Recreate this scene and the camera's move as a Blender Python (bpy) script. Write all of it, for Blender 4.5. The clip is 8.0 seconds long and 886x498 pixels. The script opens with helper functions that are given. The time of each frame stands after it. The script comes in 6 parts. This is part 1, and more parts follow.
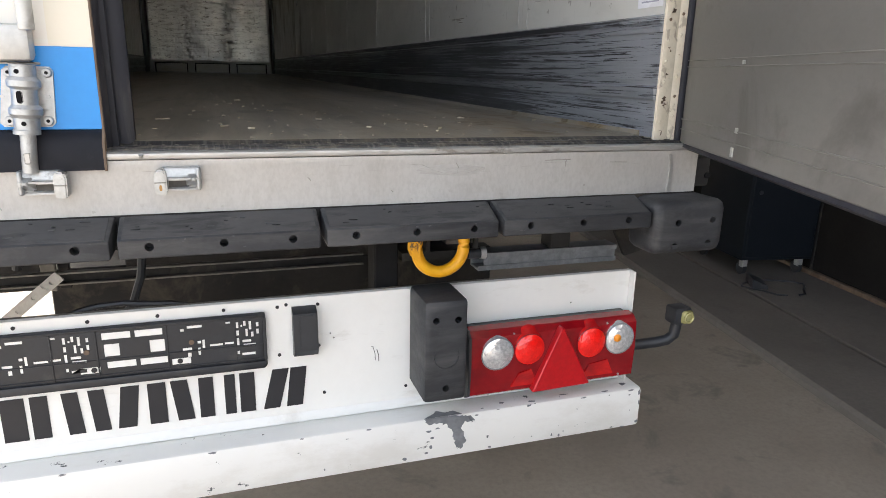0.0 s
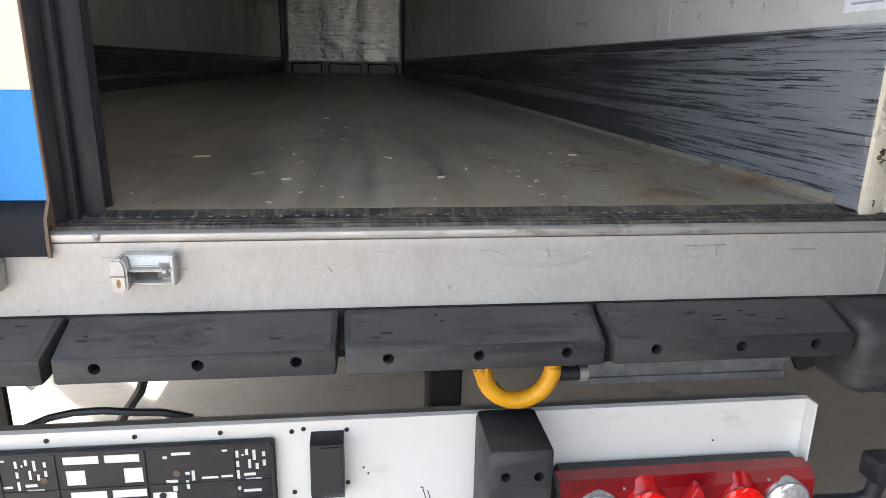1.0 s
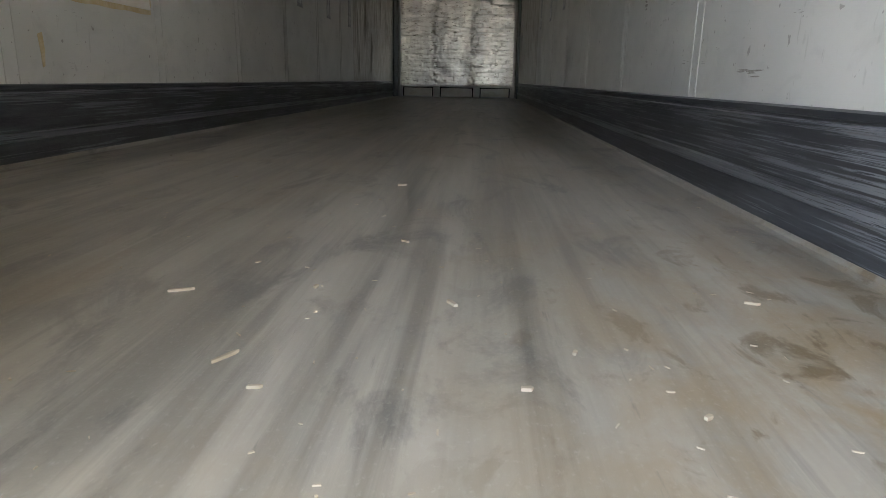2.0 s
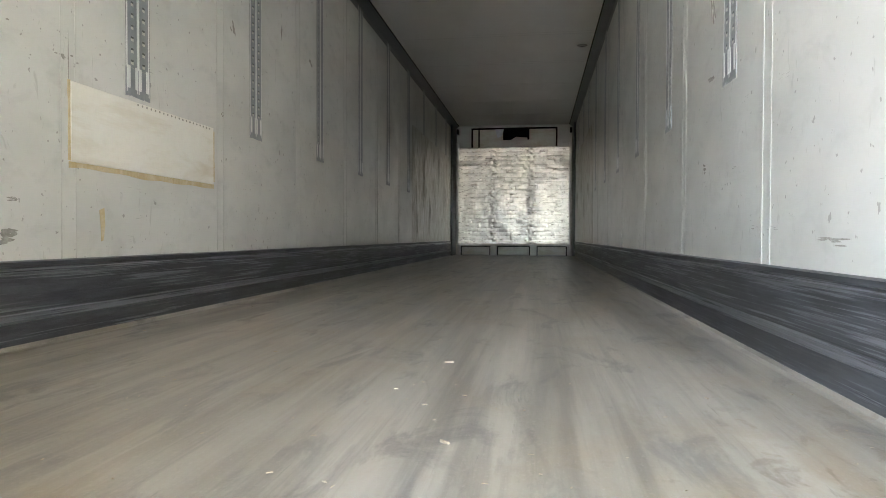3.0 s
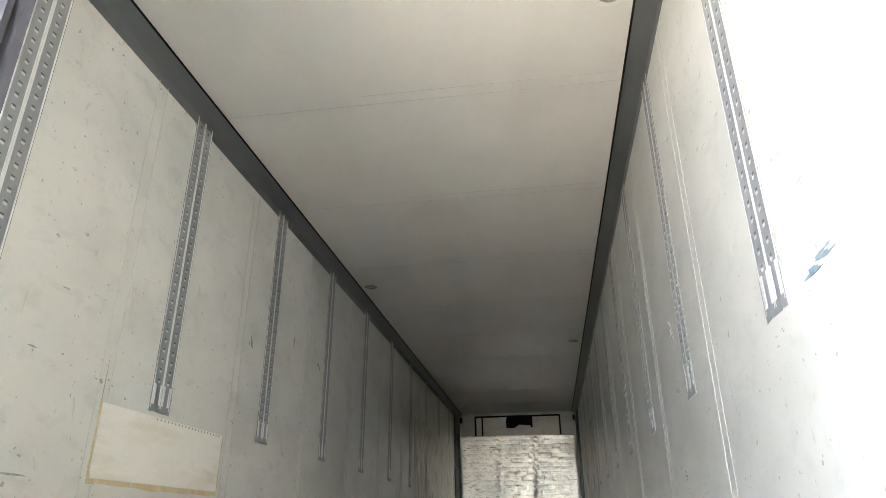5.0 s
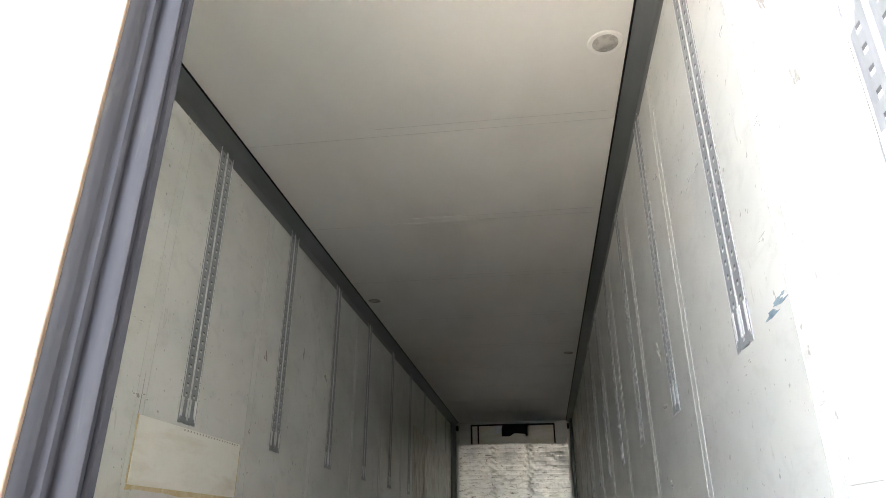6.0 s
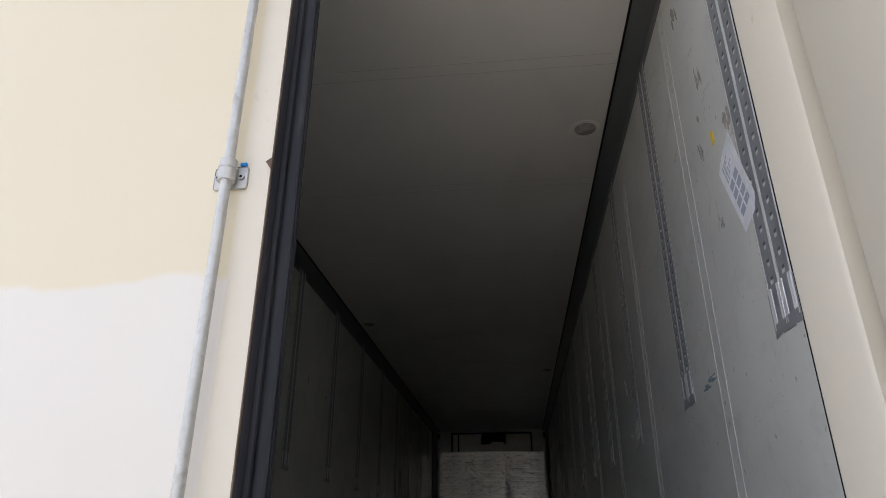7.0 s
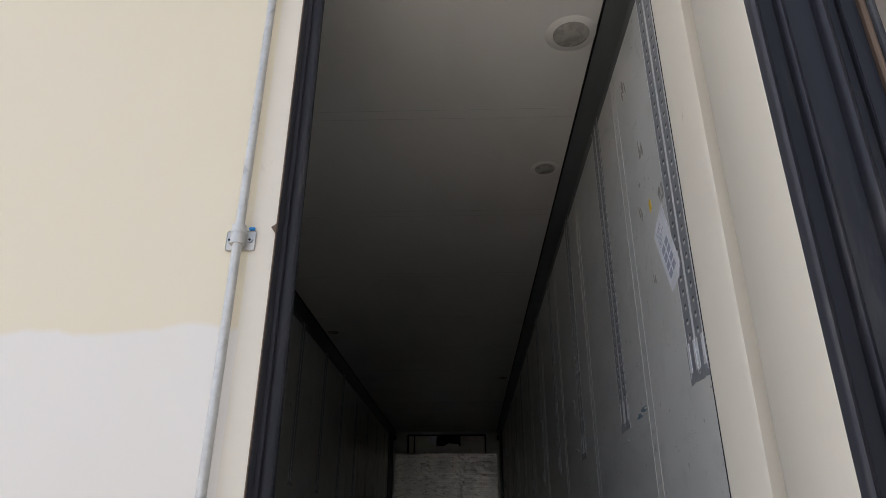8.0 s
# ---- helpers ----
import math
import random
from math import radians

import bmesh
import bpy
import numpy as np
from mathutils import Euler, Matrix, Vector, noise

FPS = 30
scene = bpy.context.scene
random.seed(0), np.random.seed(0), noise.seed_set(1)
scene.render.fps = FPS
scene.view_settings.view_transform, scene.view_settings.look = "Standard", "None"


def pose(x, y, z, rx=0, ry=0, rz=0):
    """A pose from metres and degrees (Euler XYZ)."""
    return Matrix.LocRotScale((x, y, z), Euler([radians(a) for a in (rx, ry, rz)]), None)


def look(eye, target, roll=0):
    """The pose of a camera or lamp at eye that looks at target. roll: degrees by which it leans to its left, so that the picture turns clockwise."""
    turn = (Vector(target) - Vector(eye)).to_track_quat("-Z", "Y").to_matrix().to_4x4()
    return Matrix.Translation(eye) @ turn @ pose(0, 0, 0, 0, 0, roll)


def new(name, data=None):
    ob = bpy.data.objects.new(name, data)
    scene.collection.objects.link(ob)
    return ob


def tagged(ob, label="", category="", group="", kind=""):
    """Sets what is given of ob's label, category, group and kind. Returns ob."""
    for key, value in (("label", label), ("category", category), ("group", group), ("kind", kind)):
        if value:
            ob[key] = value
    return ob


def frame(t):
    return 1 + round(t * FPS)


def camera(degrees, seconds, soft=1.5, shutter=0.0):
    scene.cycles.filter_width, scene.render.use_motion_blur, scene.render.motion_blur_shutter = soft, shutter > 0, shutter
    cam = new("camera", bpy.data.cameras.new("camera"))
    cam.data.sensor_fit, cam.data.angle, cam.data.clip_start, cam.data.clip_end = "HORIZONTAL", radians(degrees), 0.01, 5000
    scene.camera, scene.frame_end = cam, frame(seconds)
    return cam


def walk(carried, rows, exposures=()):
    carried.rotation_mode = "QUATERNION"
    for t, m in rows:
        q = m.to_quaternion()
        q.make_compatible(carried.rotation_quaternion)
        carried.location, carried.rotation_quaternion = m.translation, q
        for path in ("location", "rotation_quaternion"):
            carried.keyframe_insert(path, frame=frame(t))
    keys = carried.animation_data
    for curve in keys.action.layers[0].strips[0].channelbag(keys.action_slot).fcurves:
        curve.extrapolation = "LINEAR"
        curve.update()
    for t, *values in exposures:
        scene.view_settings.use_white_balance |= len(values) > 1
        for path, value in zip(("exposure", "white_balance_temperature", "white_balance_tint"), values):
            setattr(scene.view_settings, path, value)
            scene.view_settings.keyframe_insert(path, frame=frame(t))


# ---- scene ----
cam = camera(68.4, 8.0, soft=0.8)

PATH = [
    (0, (0.173, -1.484, 1.406), (0.785, 0.345, 0.878), 1.3),
    (0.3, (0.217, -1.416, 1.424), (0.712, 0.44, 0.904), 1.3),
    (0.5, (0.261, -1.338, 1.431), (0.692, 0.54, 0.895), 1.1),
    (1, (0.394, -1.025, 1.477), (0.627, 0.885, 0.931), 1.0),
    (1.2, (0.426, -0.875, 1.502), (0.561, 1.047, 0.965), 1.2),
    (1.5, (0.453, -0.68, 1.531), (0.472, 1.243, 0.984), 1.2),
    (1.7, (0.478, -0.548, 1.565), (0.446, 1.377, 1.022), 1.2),
    (2.8, (0.492, -0.207, 1.623), (0.239, 1.77, 1.457), 0.3),
    (3, (0.502, -0.21, 1.639), (0.215, 1.769, 1.601), 0.2),
    (3.5, (0.533, -0.244, 1.669), (0.215, 1.722, 1.854), 0.2),
    (4, (0.567, -0.305, 1.692), (0.251, 1.615, 2.153), 0.0),
    (4.2, (0.585, -0.332, 1.704), (0.27, 1.55, 2.299), -0.1),
    (4.5, (0.595, -0.368, 1.708), (0.3, 1.469, 2.443), -0.3),
    (4.7, (0.604, -0.424, 1.718), (0.319, 1.399, 2.489), -0.4),
    (6, (0.588, -0.802, 1.701), (0.325, 1.008, 2.51), 0.0),
    (6.5, (0.539, -1.093, 1.71), (0.292, 0.718, 2.523), 0.1),
    (7, (0.535, -1.435, 1.759), (0.339, 0.383, 2.571), 0.0),
    (7.5, (0.571, -1.707, 1.797), (0.433, 0.114, 2.611), -0.1),
    (8, (0.517, -1.798, 1.795), (0.443, 0.031, 2.601), 0.3),
]
EXPOSURES = [(0, 2.35, 6450, 10), (1, 2.48, 6200, 10), (1.2, 2.55, 6200, 10), (1.5, 2.93, 6300, 10), (1.7, 3.2, 6300, 10), (2.8, 5.02, 6250, 8), (3.1, 5.22, 6250, 8), (3.5, 5.47, 6250, 8), (4.2, 5.5, 6250, 8),
             (4.7, 5.38, 6250, 8), (5.8, 4.80, 6200, 8), (6.4, 4.1, 6100, 10), (6.9, 1.85, 5950, 12), (8, 1.43, 5950, 12)]
walk(cam, [(t, look(eye, target, roll)) for t, eye, target, roll in PATH], EXPOSURES)

# ---- sky and sun: the sun stands ahead and to the side, the open rear looks into the shade ----
SUN_ELEVATION, SUN_TURN = radians(43), radians(319)
world = bpy.data.worlds.new("world")
scene.world = world
world.use_nodes = True
wn = world.node_tree.nodes
sky = wn.new("ShaderNodeTexSky")
sky.sky_type, sky.sun_disc = "NISHITA", False
sky.sun_elevation, sky.sun_rotation = SUN_ELEVATION, SUN_TURN
sky.air_density, sky.dust_density, sky.ozone_density = 1.0, 3.0, 1.0
pale = wn.new("ShaderNodeHueSaturation")         # hazy sky with less colour
pale.inputs["Saturation"].default_value = 0.4
world.node_tree.links.new(sky.outputs["Color"], pale.inputs["Color"])
world.node_tree.links.new(pale.outputs["Color"], wn["Background"].inputs["Color"])
wn["Background"].inputs["Strength"].default_value = 0.15
sun = new("sun", bpy.data.lights.new("sun", "SUN"))
sun.data.energy, sun.data.angle, sun.data.color = 5.0, radians(0.6), (1.0, 0.95, 0.88)
sun.matrix_basis = look((-7, 8, 10), (0, 0, 0))


# ---- materials ----
def nodes_of(name):
    m = bpy.data.materials.new(name)
    m.use_nodes = True
    t = m.node_tree
    return m, t, t.nodes["Principled BSDF"]


def coords(t, stretch=(1, 1, 1), spread=0.0):
    """Object coordinates in metres, shifted for each object by its random number."""
    c = t.nodes.new("ShaderNodeTexCoord")
    p = t.nodes.new("ShaderNodeMapping")
    p.inputs["Scale"].default_value = stretch
    t.links.new(c.outputs["Object"], p.inputs["Vector"])
    if spread:
        i = t.nodes.new("ShaderNodeObjectInfo")
        k = t.nodes.new("ShaderNodeMath")
        k.operation = "MULTIPLY"
        k.inputs[1].default_value = spread
        t.links.new(i.outputs["Random"], k.inputs[0])
        t.links.new(k.outputs[0], p.inputs["Location"])
    return p.outputs["Vector"]


def noise_at(t, vec, scale, detail=6, rough=0.6, warp=0.0):
    n = t.nodes.new("ShaderNodeTexNoise")
    n.inputs["Scale"].default_value = scale
    n.inputs["Detail"].default_value = detail
    n.inputs["Roughness"].default_value = rough
    n.inputs["Distortion"].default_value = warp
    t.links.new(vec, n.inputs["Vector"])
    return n.outputs["Fac"]


def ramp(t, fac, lo, hi, a=0.0, b=1.0):
    r = t.nodes.new("ShaderNodeMapRange")
    for key, v in (("From Min", lo), ("From Max", hi), ("To Min", a), ("To Max", b)):
        r.inputs[key].default_value = v
    t.links.new(fac, r.inputs["Value"])
    return r.outputs["Result"]


def mixed(t, fac, a, b):
    m = t.nodes.new("ShaderNodeMix")
    m.data_type = "RGBA"
    t.links.new(fac, m.inputs["Factor"])
    for key, v in (("A", a), ("B", b)):
        s = [i for i in m.inputs if i.name == key and i.type == "RGBA"][0]
        if isinstance(v, tuple):
            s.default_value = (*v, 1)
        else:
            t.links.new(v, s)
    return [o for o in m.outputs if o.type == "RGBA"][0]


def times(t, a, b):
    m = t.nodes.new("ShaderNodeMath")
    m.operation = "MULTIPLY"
    t.links.new(a, m.inputs[0])
    if isinstance(b, float):
        m.inputs[1].default_value = b
    else:
        t.links.new(b, m.inputs[1])
    return m.outputs[0]


def relief(t, shader, height, strength, depth=0.002):
    b = t.nodes.new("ShaderNodeBump")
    b.inputs["Strength"].default_value = strength
    b.inputs["Distance"].default_value = depth
    t.links.new(height, b.inputs["Height"])
    t.links.new(b.outputs["Normal"], shader.inputs["Normal"])


def surface(name, c1, c2, scale=6.0, stretch=(1, 1, 1), rough=(0.4, 0.6), metal=0.0, bump=0.15, fine=60.0, stain=None, stain_scale=2.0, stain_from=0.54,
            stain_to=0.6, stain_stretch=(1, 1, 1), stain_detail=8, stain_most=1.0, grain=0.3, spread=0.0, depth=0.002, gloss=0.5):
    """A surface with grain at two scales and, if given, stains of a third colour."""
    m, t, s = nodes_of(name)
    v = coords(t, stretch, spread)
    big = noise_at(t, v, scale)
    small = noise_at(t, v, fine, 4, 0.7)
    col = mixed(t, ramp(t, big, 0.36, 0.64), c1, c2)
    if grain:
        col = mixed(t, ramp(t, small, 0.42, 0.66, 0.0, grain), col, tuple(0.72 * c for c in c1))
    if stain:
        v2 = coords(t, stain_stretch, spread)
        spots = ramp(t, noise_at(t, v2, stain_scale, stain_detail, 0.65, 0.4), stain_from, stain_to, 0.0, stain_most)
        col = mixed(t, spots, col, stain)
    t.links.new(col, s.inputs["Base Color"])
    t.links.new(ramp(t, big, 0.3, 0.7, *rough), s.inputs["Roughness"])
    s.inputs["Metallic"].default_value = metal
    s.inputs["Specular IOR Level"].default_value = gloss
    if bump:
        relief(t, s, small, bump, depth)
    return m


def plain(name, col, rough=0.5, metal=0.0):
    return surface(name, col, tuple(0.85 * c for c in col), 12, rough=(rough, min(1, rough + 0.15)), metal=metal, bump=0.05)


def wall_material():
    """Off-white laminate, dulled in clouds, wiped with grey smears and dotted with small marks."""
    m, t, s = nodes_of("panel_white")
    base = noise_at(t, coords(t, spread=9.0), 1.4, 2, 0.5)
    cloud = noise_at(t, coords(t, (1, 0.8, 1.2), 9.0), 2.6, 1.5, 0.5, 0.3)
    wipe = noise_at(t, coords(t, (1, 1.3, 2.2), 9.0), 4.0, 7, 0.62, 0.5)
    streak = noise_at(t, coords(t, (1, 3.0, 1.0), 9.0), 9.0, 3, 0.55, 1.2)
    dots = noise_at(t, coords(t, (1, 1, 1), 9.0), 30, 2, 0.5)
    col = mixed(t, ramp(t, base, 0.35, 0.65), (0.625, 0.63, 0.6), (0.655, 0.657, 0.63))
    col = mixed(t, ramp(t, cloud, 0.42, 0.68, 0, 0.45), col, (0.49, 0.5, 0.475))
    col = mixed(t, ramp(t, wipe, 0.53, 0.7, 0, 0.38), col, (0.42, 0.43, 0.405))
    col = mixed(t, ramp(t, streak, 0.65, 0.73, 0, 0.4), col, (0.36, 0.36, 0.33))
    col = mixed(t, ramp(t, dots, 0.7, 0.73, 0, 0.6), col, (0.2, 0.19, 0.165))
    t.links.new(col, s.inputs["Base Color"])
    t.links.new(ramp(t, cloud, 0.35, 0.7, 0.285, 0.34), s.inputs["Roughness"])
    relief(t, s, noise_at(t, coords(t, (1, 1, 1), 9.0), 5, 2, 0.5), 0.06, 0.006)
    return m


M_WALL = wall_material()
M_CEIL = surface("ceiling_white", (0.72, 0.715, 0.685), (0.745, 0.74, 0.71), 1.1, rough=(0.285, 0.32), bump=0.02, fine=20, grain=0.03,
                 stain=(0.56, 0.55, 0.515), stain_scale=1.6, stain_from=0.5, stain_to=0.8, stain_stretch=(1.4, 0.5, 1), stain_detail=1, stain_most=0.4)
M_BEAD = plain("sealant_white", (0.6, 0.6, 0.575), 0.5)
M_COVE = surface("zinc_grey", (0.15, 0.165, 0.17), (0.2, 0.215, 0.22), 5, (1, 0.2, 1), rough=(0.35, 0.5), metal=0.5, bump=0.05, grain=0.1)
M_RUBBER = surface("black_rubber", (0.02, 0.022, 0.0265), (0.031, 0.033, 0.038), 7, rough=(0.5, 0.68), bump=0.35, fine=70,
                   stain=(0.12, 0.119, 0.117), stain_scale=14, stain_from=0.44, stain_to=0.74, stain_stretch=(0.35, 1, 1.6), stain_most=0.45, spread=7.0)
M_RUBBERTOP = surface("pale_top_rubber", (0.05, 0.05, 0.053), (0.075, 0.074, 0.075), 9, (0.5, 1, 1), rough=(0.6, 0.78), bump=0.3, fine=70,
                      stain=(0.025, 0.025, 0.028), stain_scale=16, stain_from=0.52, stain_to=0.62, stain_stretch=(0.4, 1.6, 1), stain_most=0.7, spread=7.0)
M_FOOT = surface("dark_foot_rubber", (0.012, 0.013, 0.018), (0.018, 0.019, 0.025), 8, (1, 1, 0.4), rough=(0.55, 0.7), bump=0.15, fine=60,
                 stain=(0.05, 0.05, 0.052), stain_scale=9, stain_from=0.56, stain_to=0.7, stain_most=0.5, gloss=0.2)
M_GASKET = surface("seal_rubber", (0.02, 0.021, 0.029), (0.036, 0.038, 0.048), 5, (1, 1, 0.15), rough=(0.48, 0.62), bump=0.12, fine=40,
                   stain=(0.07, 0.068, 0.066), stain_scale=6, stain_from=0.57, stain_to=0.66, stain_stretch=(3, 3, 0.5), stain_most=0.5, gloss=0.25)
M_ALU = surface("dull_aluminium", (0.485, 0.48, 0.465), (0.545, 0.54, 0.525), 4, (1.5, 1, 0.8), rough=(0.42, 0.55), metal=0.3, bump=0.08, fine=90,
                stain=(0.33, 0.315, 0.29), stain_scale=9, stain_from=0.54, stain_to=0.76, stain_stretch=(1.6, 1, 0.7), stain_most=0.4)
M_LIP = surface("worn_bright_aluminium", (0.56, 0.555, 0.54), (0.42, 0.415, 0.4), 12, (0.6, 3, 3), rough=(0.28, 0.5), metal=0.6, bump=0.3, fine=120,
                stain=(0.25, 0.23, 0.2), stain_scale=12, stain_from=0.57, stain_to=0.64, stain_stretch=(0.7, 2, 2), stain_most=0.8)
M_DENT = surface("rubbed_and_shaded_aluminium", (0.42, 0.41, 0.395), (0.5, 0.49, 0.475), 14, (0.6, 1, 2), rough=(0.42, 0.55), metal=0.3, bump=0.1, fine=90)
M_ZINC = surface("galvanised_steel", (0.44, 0.45, 0.45), (0.56, 0.57, 0.57), 22, rough=(0.36, 0.52), metal=0.7, bump=0.12, fine=120,
                 stain=(0.2, 0.19, 0.175), stain_scale=30, stain_from=0.56, stain_to=0.66, stain_most=0.6, spread=5.0)
M_RAIL = surface("rail_steel", (0.34, 0.36, 0.385), (0.4, 0.42, 0.445), 14, (1, 1, 0.3), rough=(0.42, 0.55), metal=0.5, bump=0.06, spread=5.0)
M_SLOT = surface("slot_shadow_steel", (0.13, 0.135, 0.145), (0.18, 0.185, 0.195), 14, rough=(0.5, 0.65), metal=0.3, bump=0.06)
# Paler copy of the rail steel; the ridges' bright glint is in its colour.
M_RAILLIGHT = surface("rail_glint_steel", (0.8, 0.81, 0.81), (0.86, 0.87, 0.87), 14, (1, 1, 0.3), rough=(0.3, 0.4), metal=0.35, bump=0.06, spread=5.0)
M_ROD = surface("painted_rod", (0.5, 0.5, 0.485), (0.6, 0.6, 0.58), 12, rough=(0.35, 0.5), metal=0.3, bump=0.08,
                stain=(0.33, 0.32, 0.3), stain_scale=14, stain_from=0.56, stain_to=0.66, stain_most=0.7)
M_WHITE = surface("white_paint", (0.81, 0.81, 0.79), (0.78, 0.78, 0.755), 3, rough=(0.3, 0.4), bump=0.03, fine=40, grain=0.06,
                  stain=(0.55, 0.53, 0.48), stain_scale=9, stain_from=0.6, stain_to=0.72, stain_stretch=(0.6, 1, 1.4), stain_most=0.5)
M_TOPGREY = surface("dusty_grey_top", (0.19, 0.18, 0.162), (0.26, 0.247, 0.222), 9, rough=(0.6, 0.8), bump=0.2)
M_BLUE = surface("blue_paint", (0.02, 0.255, 0.7), (0.025, 0.285, 0.75), 4, rough=(0.3, 0.42), bump=0.04, grain=0.1)
M_BLACK = surface("black_plastic", (0.014, 0.016, 0.021), (0.022, 0.025, 0.031), 10, rough=(0.38, 0.55), bump=0.15, fine=110,
                  stain=(0.08, 0.076, 0.07), stain_scale=16, stain_from=0.57, stain_to=0.68, stain_most=0.35)
M_STEEL = surface("dark_chassis_paint", (0.02, 0.02, 0.021), (0.036, 0.035, 0.034), 6, rough=(0.5, 0.7), bump=0.2,
                  stain=(0.085, 0.075, 0.062), stain_scale=5, stain_from=0.54, stain_to=0.64, stain_most=0.7, gloss=0.2)
M_INK = plain("black_ink", (0.012, 0.013, 0.018), 0.45)
M_YELLOW = surface("yellow_paint", (0.82, 0.42, 0.01), (0.75, 0.34, 0.008), 16, rough=(0.35, 0.5), bump=0.15,
                   stain=(0.12, 0.06, 0.025), stain_scale=26, stain_from=0.6, stain_to=0.63)
M_RED = surface("red_lens", (0.2, 0.002, 0.006), (0.27, 0.004, 0.008), 18, rough=(0.09, 0.15), bump=0.0, grain=0.0, gloss=0.45)
# Brighter reds of the same plastic put the lens's inner glow into the colour.
M_REDLIT = surface("lit_red_lens", (0.95, 0.012, 0.008), (0.75, 0.008, 0.006), 50, rough=(0.07, 0.15), bump=0.0, grain=0.0, gloss=0.7)
M_REDFLAT = surface("red_reflector", (0.5, 0.006, 0.012), (0.42, 0.005, 0.009), 90, rough=(0.28, 0.34), bump=0.04, fine=400, grain=0.06, gloss=0.35)
M_CHROME = surface("faceted_reflector", (0.95, 0.95, 0.95), (0.62, 0.62, 0.63), 120, rough=(0.08, 0.14), metal=0.55, bump=0.0, grain=0.0)
for m in (M_RED, M_REDLIT, M_REDFLAT):
    m.node_tree.nodes["Principled BSDF"].inputs["Coat Weight"].default_value = 0.3
    m.node_tree.nodes["Principled BSDF"].inputs["Coat Roughness"].default_value = 0.06
M_REDMID = surface("mid_red_lens", (0.26, 0.003, 0.007), (0.62, 0.009, 0.009), 22, (0.5, 1, 1), rough=(0.06, 0.12), bump=0.0, grain=0.0, gloss=0.7)
M_BARE = surface("bare_primer", (0.15, 0.16, 0.175), (0.24, 0.25, 0.265), 40, rough=(0.5, 0.7), metal=0.2, bump=0.2)
M_OLIVE = surface("yellowed_lens", (0.3, 0.28, 0.1), (0.42, 0.4, 0.2), 60, rough=(0.1, 0.2), metal=0.2, bump=0.1, gloss=0.7)
M_AMBER = plain("amber_bulb", (0.85, 0.3, 0.02), 0.2)
M_RUST = surface("brown_edge", (0.1, 0.066, 0.042), (0.19, 0.135, 0.095), 20, (1, 1, 0.3), rough=(0.6, 0.8), bump=0.3)
M_RUSTSPOT = surface("orange_rust", (0.32, 0.17, 0.045), (0.42, 0.26, 0.1), 60, rough=(0.6, 0.8), bump=0.2)
M_CREAM = surface("cream_gelcoat", (0.74, 0.69, 0.58), (0.76, 0.71, 0.6), 1.6, rough=(0.28, 0.36), bump=0.03, fine=18, grain=0.05,
                  stain=(0.5, 0.44, 0.34), stain_scale=7, stain_from=0.66, stain_to=0.7, stain_stretch=(1, 1, 0.5), stain_most=0.5)
M_POST = surface("scuffed_cream_paint", (0.68, 0.625, 0.5), (0.75, 0.69, 0.57), 6, rough=(0.4, 0.55), bump=0.15, fine=60,
                 stain=(0.13, 0.09, 0.055), stain_scale=20, stain_from=0.57, stain_to=0.61, stain_stretch=(1.4, 1.4, 0.8), stain_most=0.45)
M_DOORKICK = surface("grey_door_lining", (0.18, 0.175, 0.168), (0.215, 0.21, 0.2), 3, (1, 1, 2), rough=(0.35, 0.5), metal=0.3, bump=0.06, grain=0.15,
                     stain=(0.1, 0.096, 0.087), stain_scale=4, stain_from=0.55, stain_to=0.68, stain_most=0.6)
M_CONCRETE = surface("concrete", (0.215, 0.181, 0.147), (0.292, 0.252, 0.209), 1.3, rough=(0.7, 0.85), bump=0.4, fine=45,
                     stain=(0.14, 0.124, 0.105), stain_scale=3.2, stain_from=0.57, stain_to=0.66, stain_most=0.7)
M_KERB = surface("dark_concrete", (0.11, 0.098, 0.086), (0.15, 0.135, 0.119), 2.2, rough=(0.7, 0.85), bump=0.3, fine=45,
                 stain=(0.1, 0.09, 0.08), stain_scale=4, stain_from=0.56, stain_to=0.66, stain_most=0.7)
M_HALLWALL = surface("hall_panel_grey", (0.44, 0.42, 0.4), (0.48, 0.46, 0.44), 1.2, rough=(0.4, 0.55), bump=0.04, grain=0.05)
M_HALLDARK = surface("hall_plinth_dark", (0.014, 0.013, 0.013), (0.022, 0.021, 0.02), 2.5, rough=(0.65, 0.8), bump=0.1, gloss=0.05)
M_DECK = surface("deck_sheet", (0.16, 0.15, 0.145), (0.2, 0.19, 0.18), 3, rough=(0.45, 0.6), metal=0.3, bump=0.05)
M_NAVY = surface("navy_cabinet_paint", (0.006, 0.009, 0.013), (0.009, 0.012, 0.017), 5, rough=(0.55, 0.7), bump=0.05, gloss=0.15)
M_TYRE = surface("tyre_rubber", (0.02, 0.02, 0.02), (0.035, 0.034, 0.033), 12, rough=(0.7, 0.85), bump=0.4)
M_PAPER = plain("label_paper", (0.86, 0.88, 0.93), 0.6)
M_PRINT = plain("label_print", (0.42, 0.45, 0.55), 0.6)
M_STICKER = plain("yellow_sticker", (0.85, 0.6, 0.02), 0.45)
M_CHIP = surface("wood_chip", (0.38, 0.32, 0.235), (0.54, 0.485, 0.39), 30, rough=(0.6, 0.8), bump=0.2, spread=9.0)
M_FOAM = surface("old_yellow_glue", (0.55, 0.43, 0.22), (0.66, 0.58, 0.4), 14, rough=(0.5, 0.7), bump=0.3)
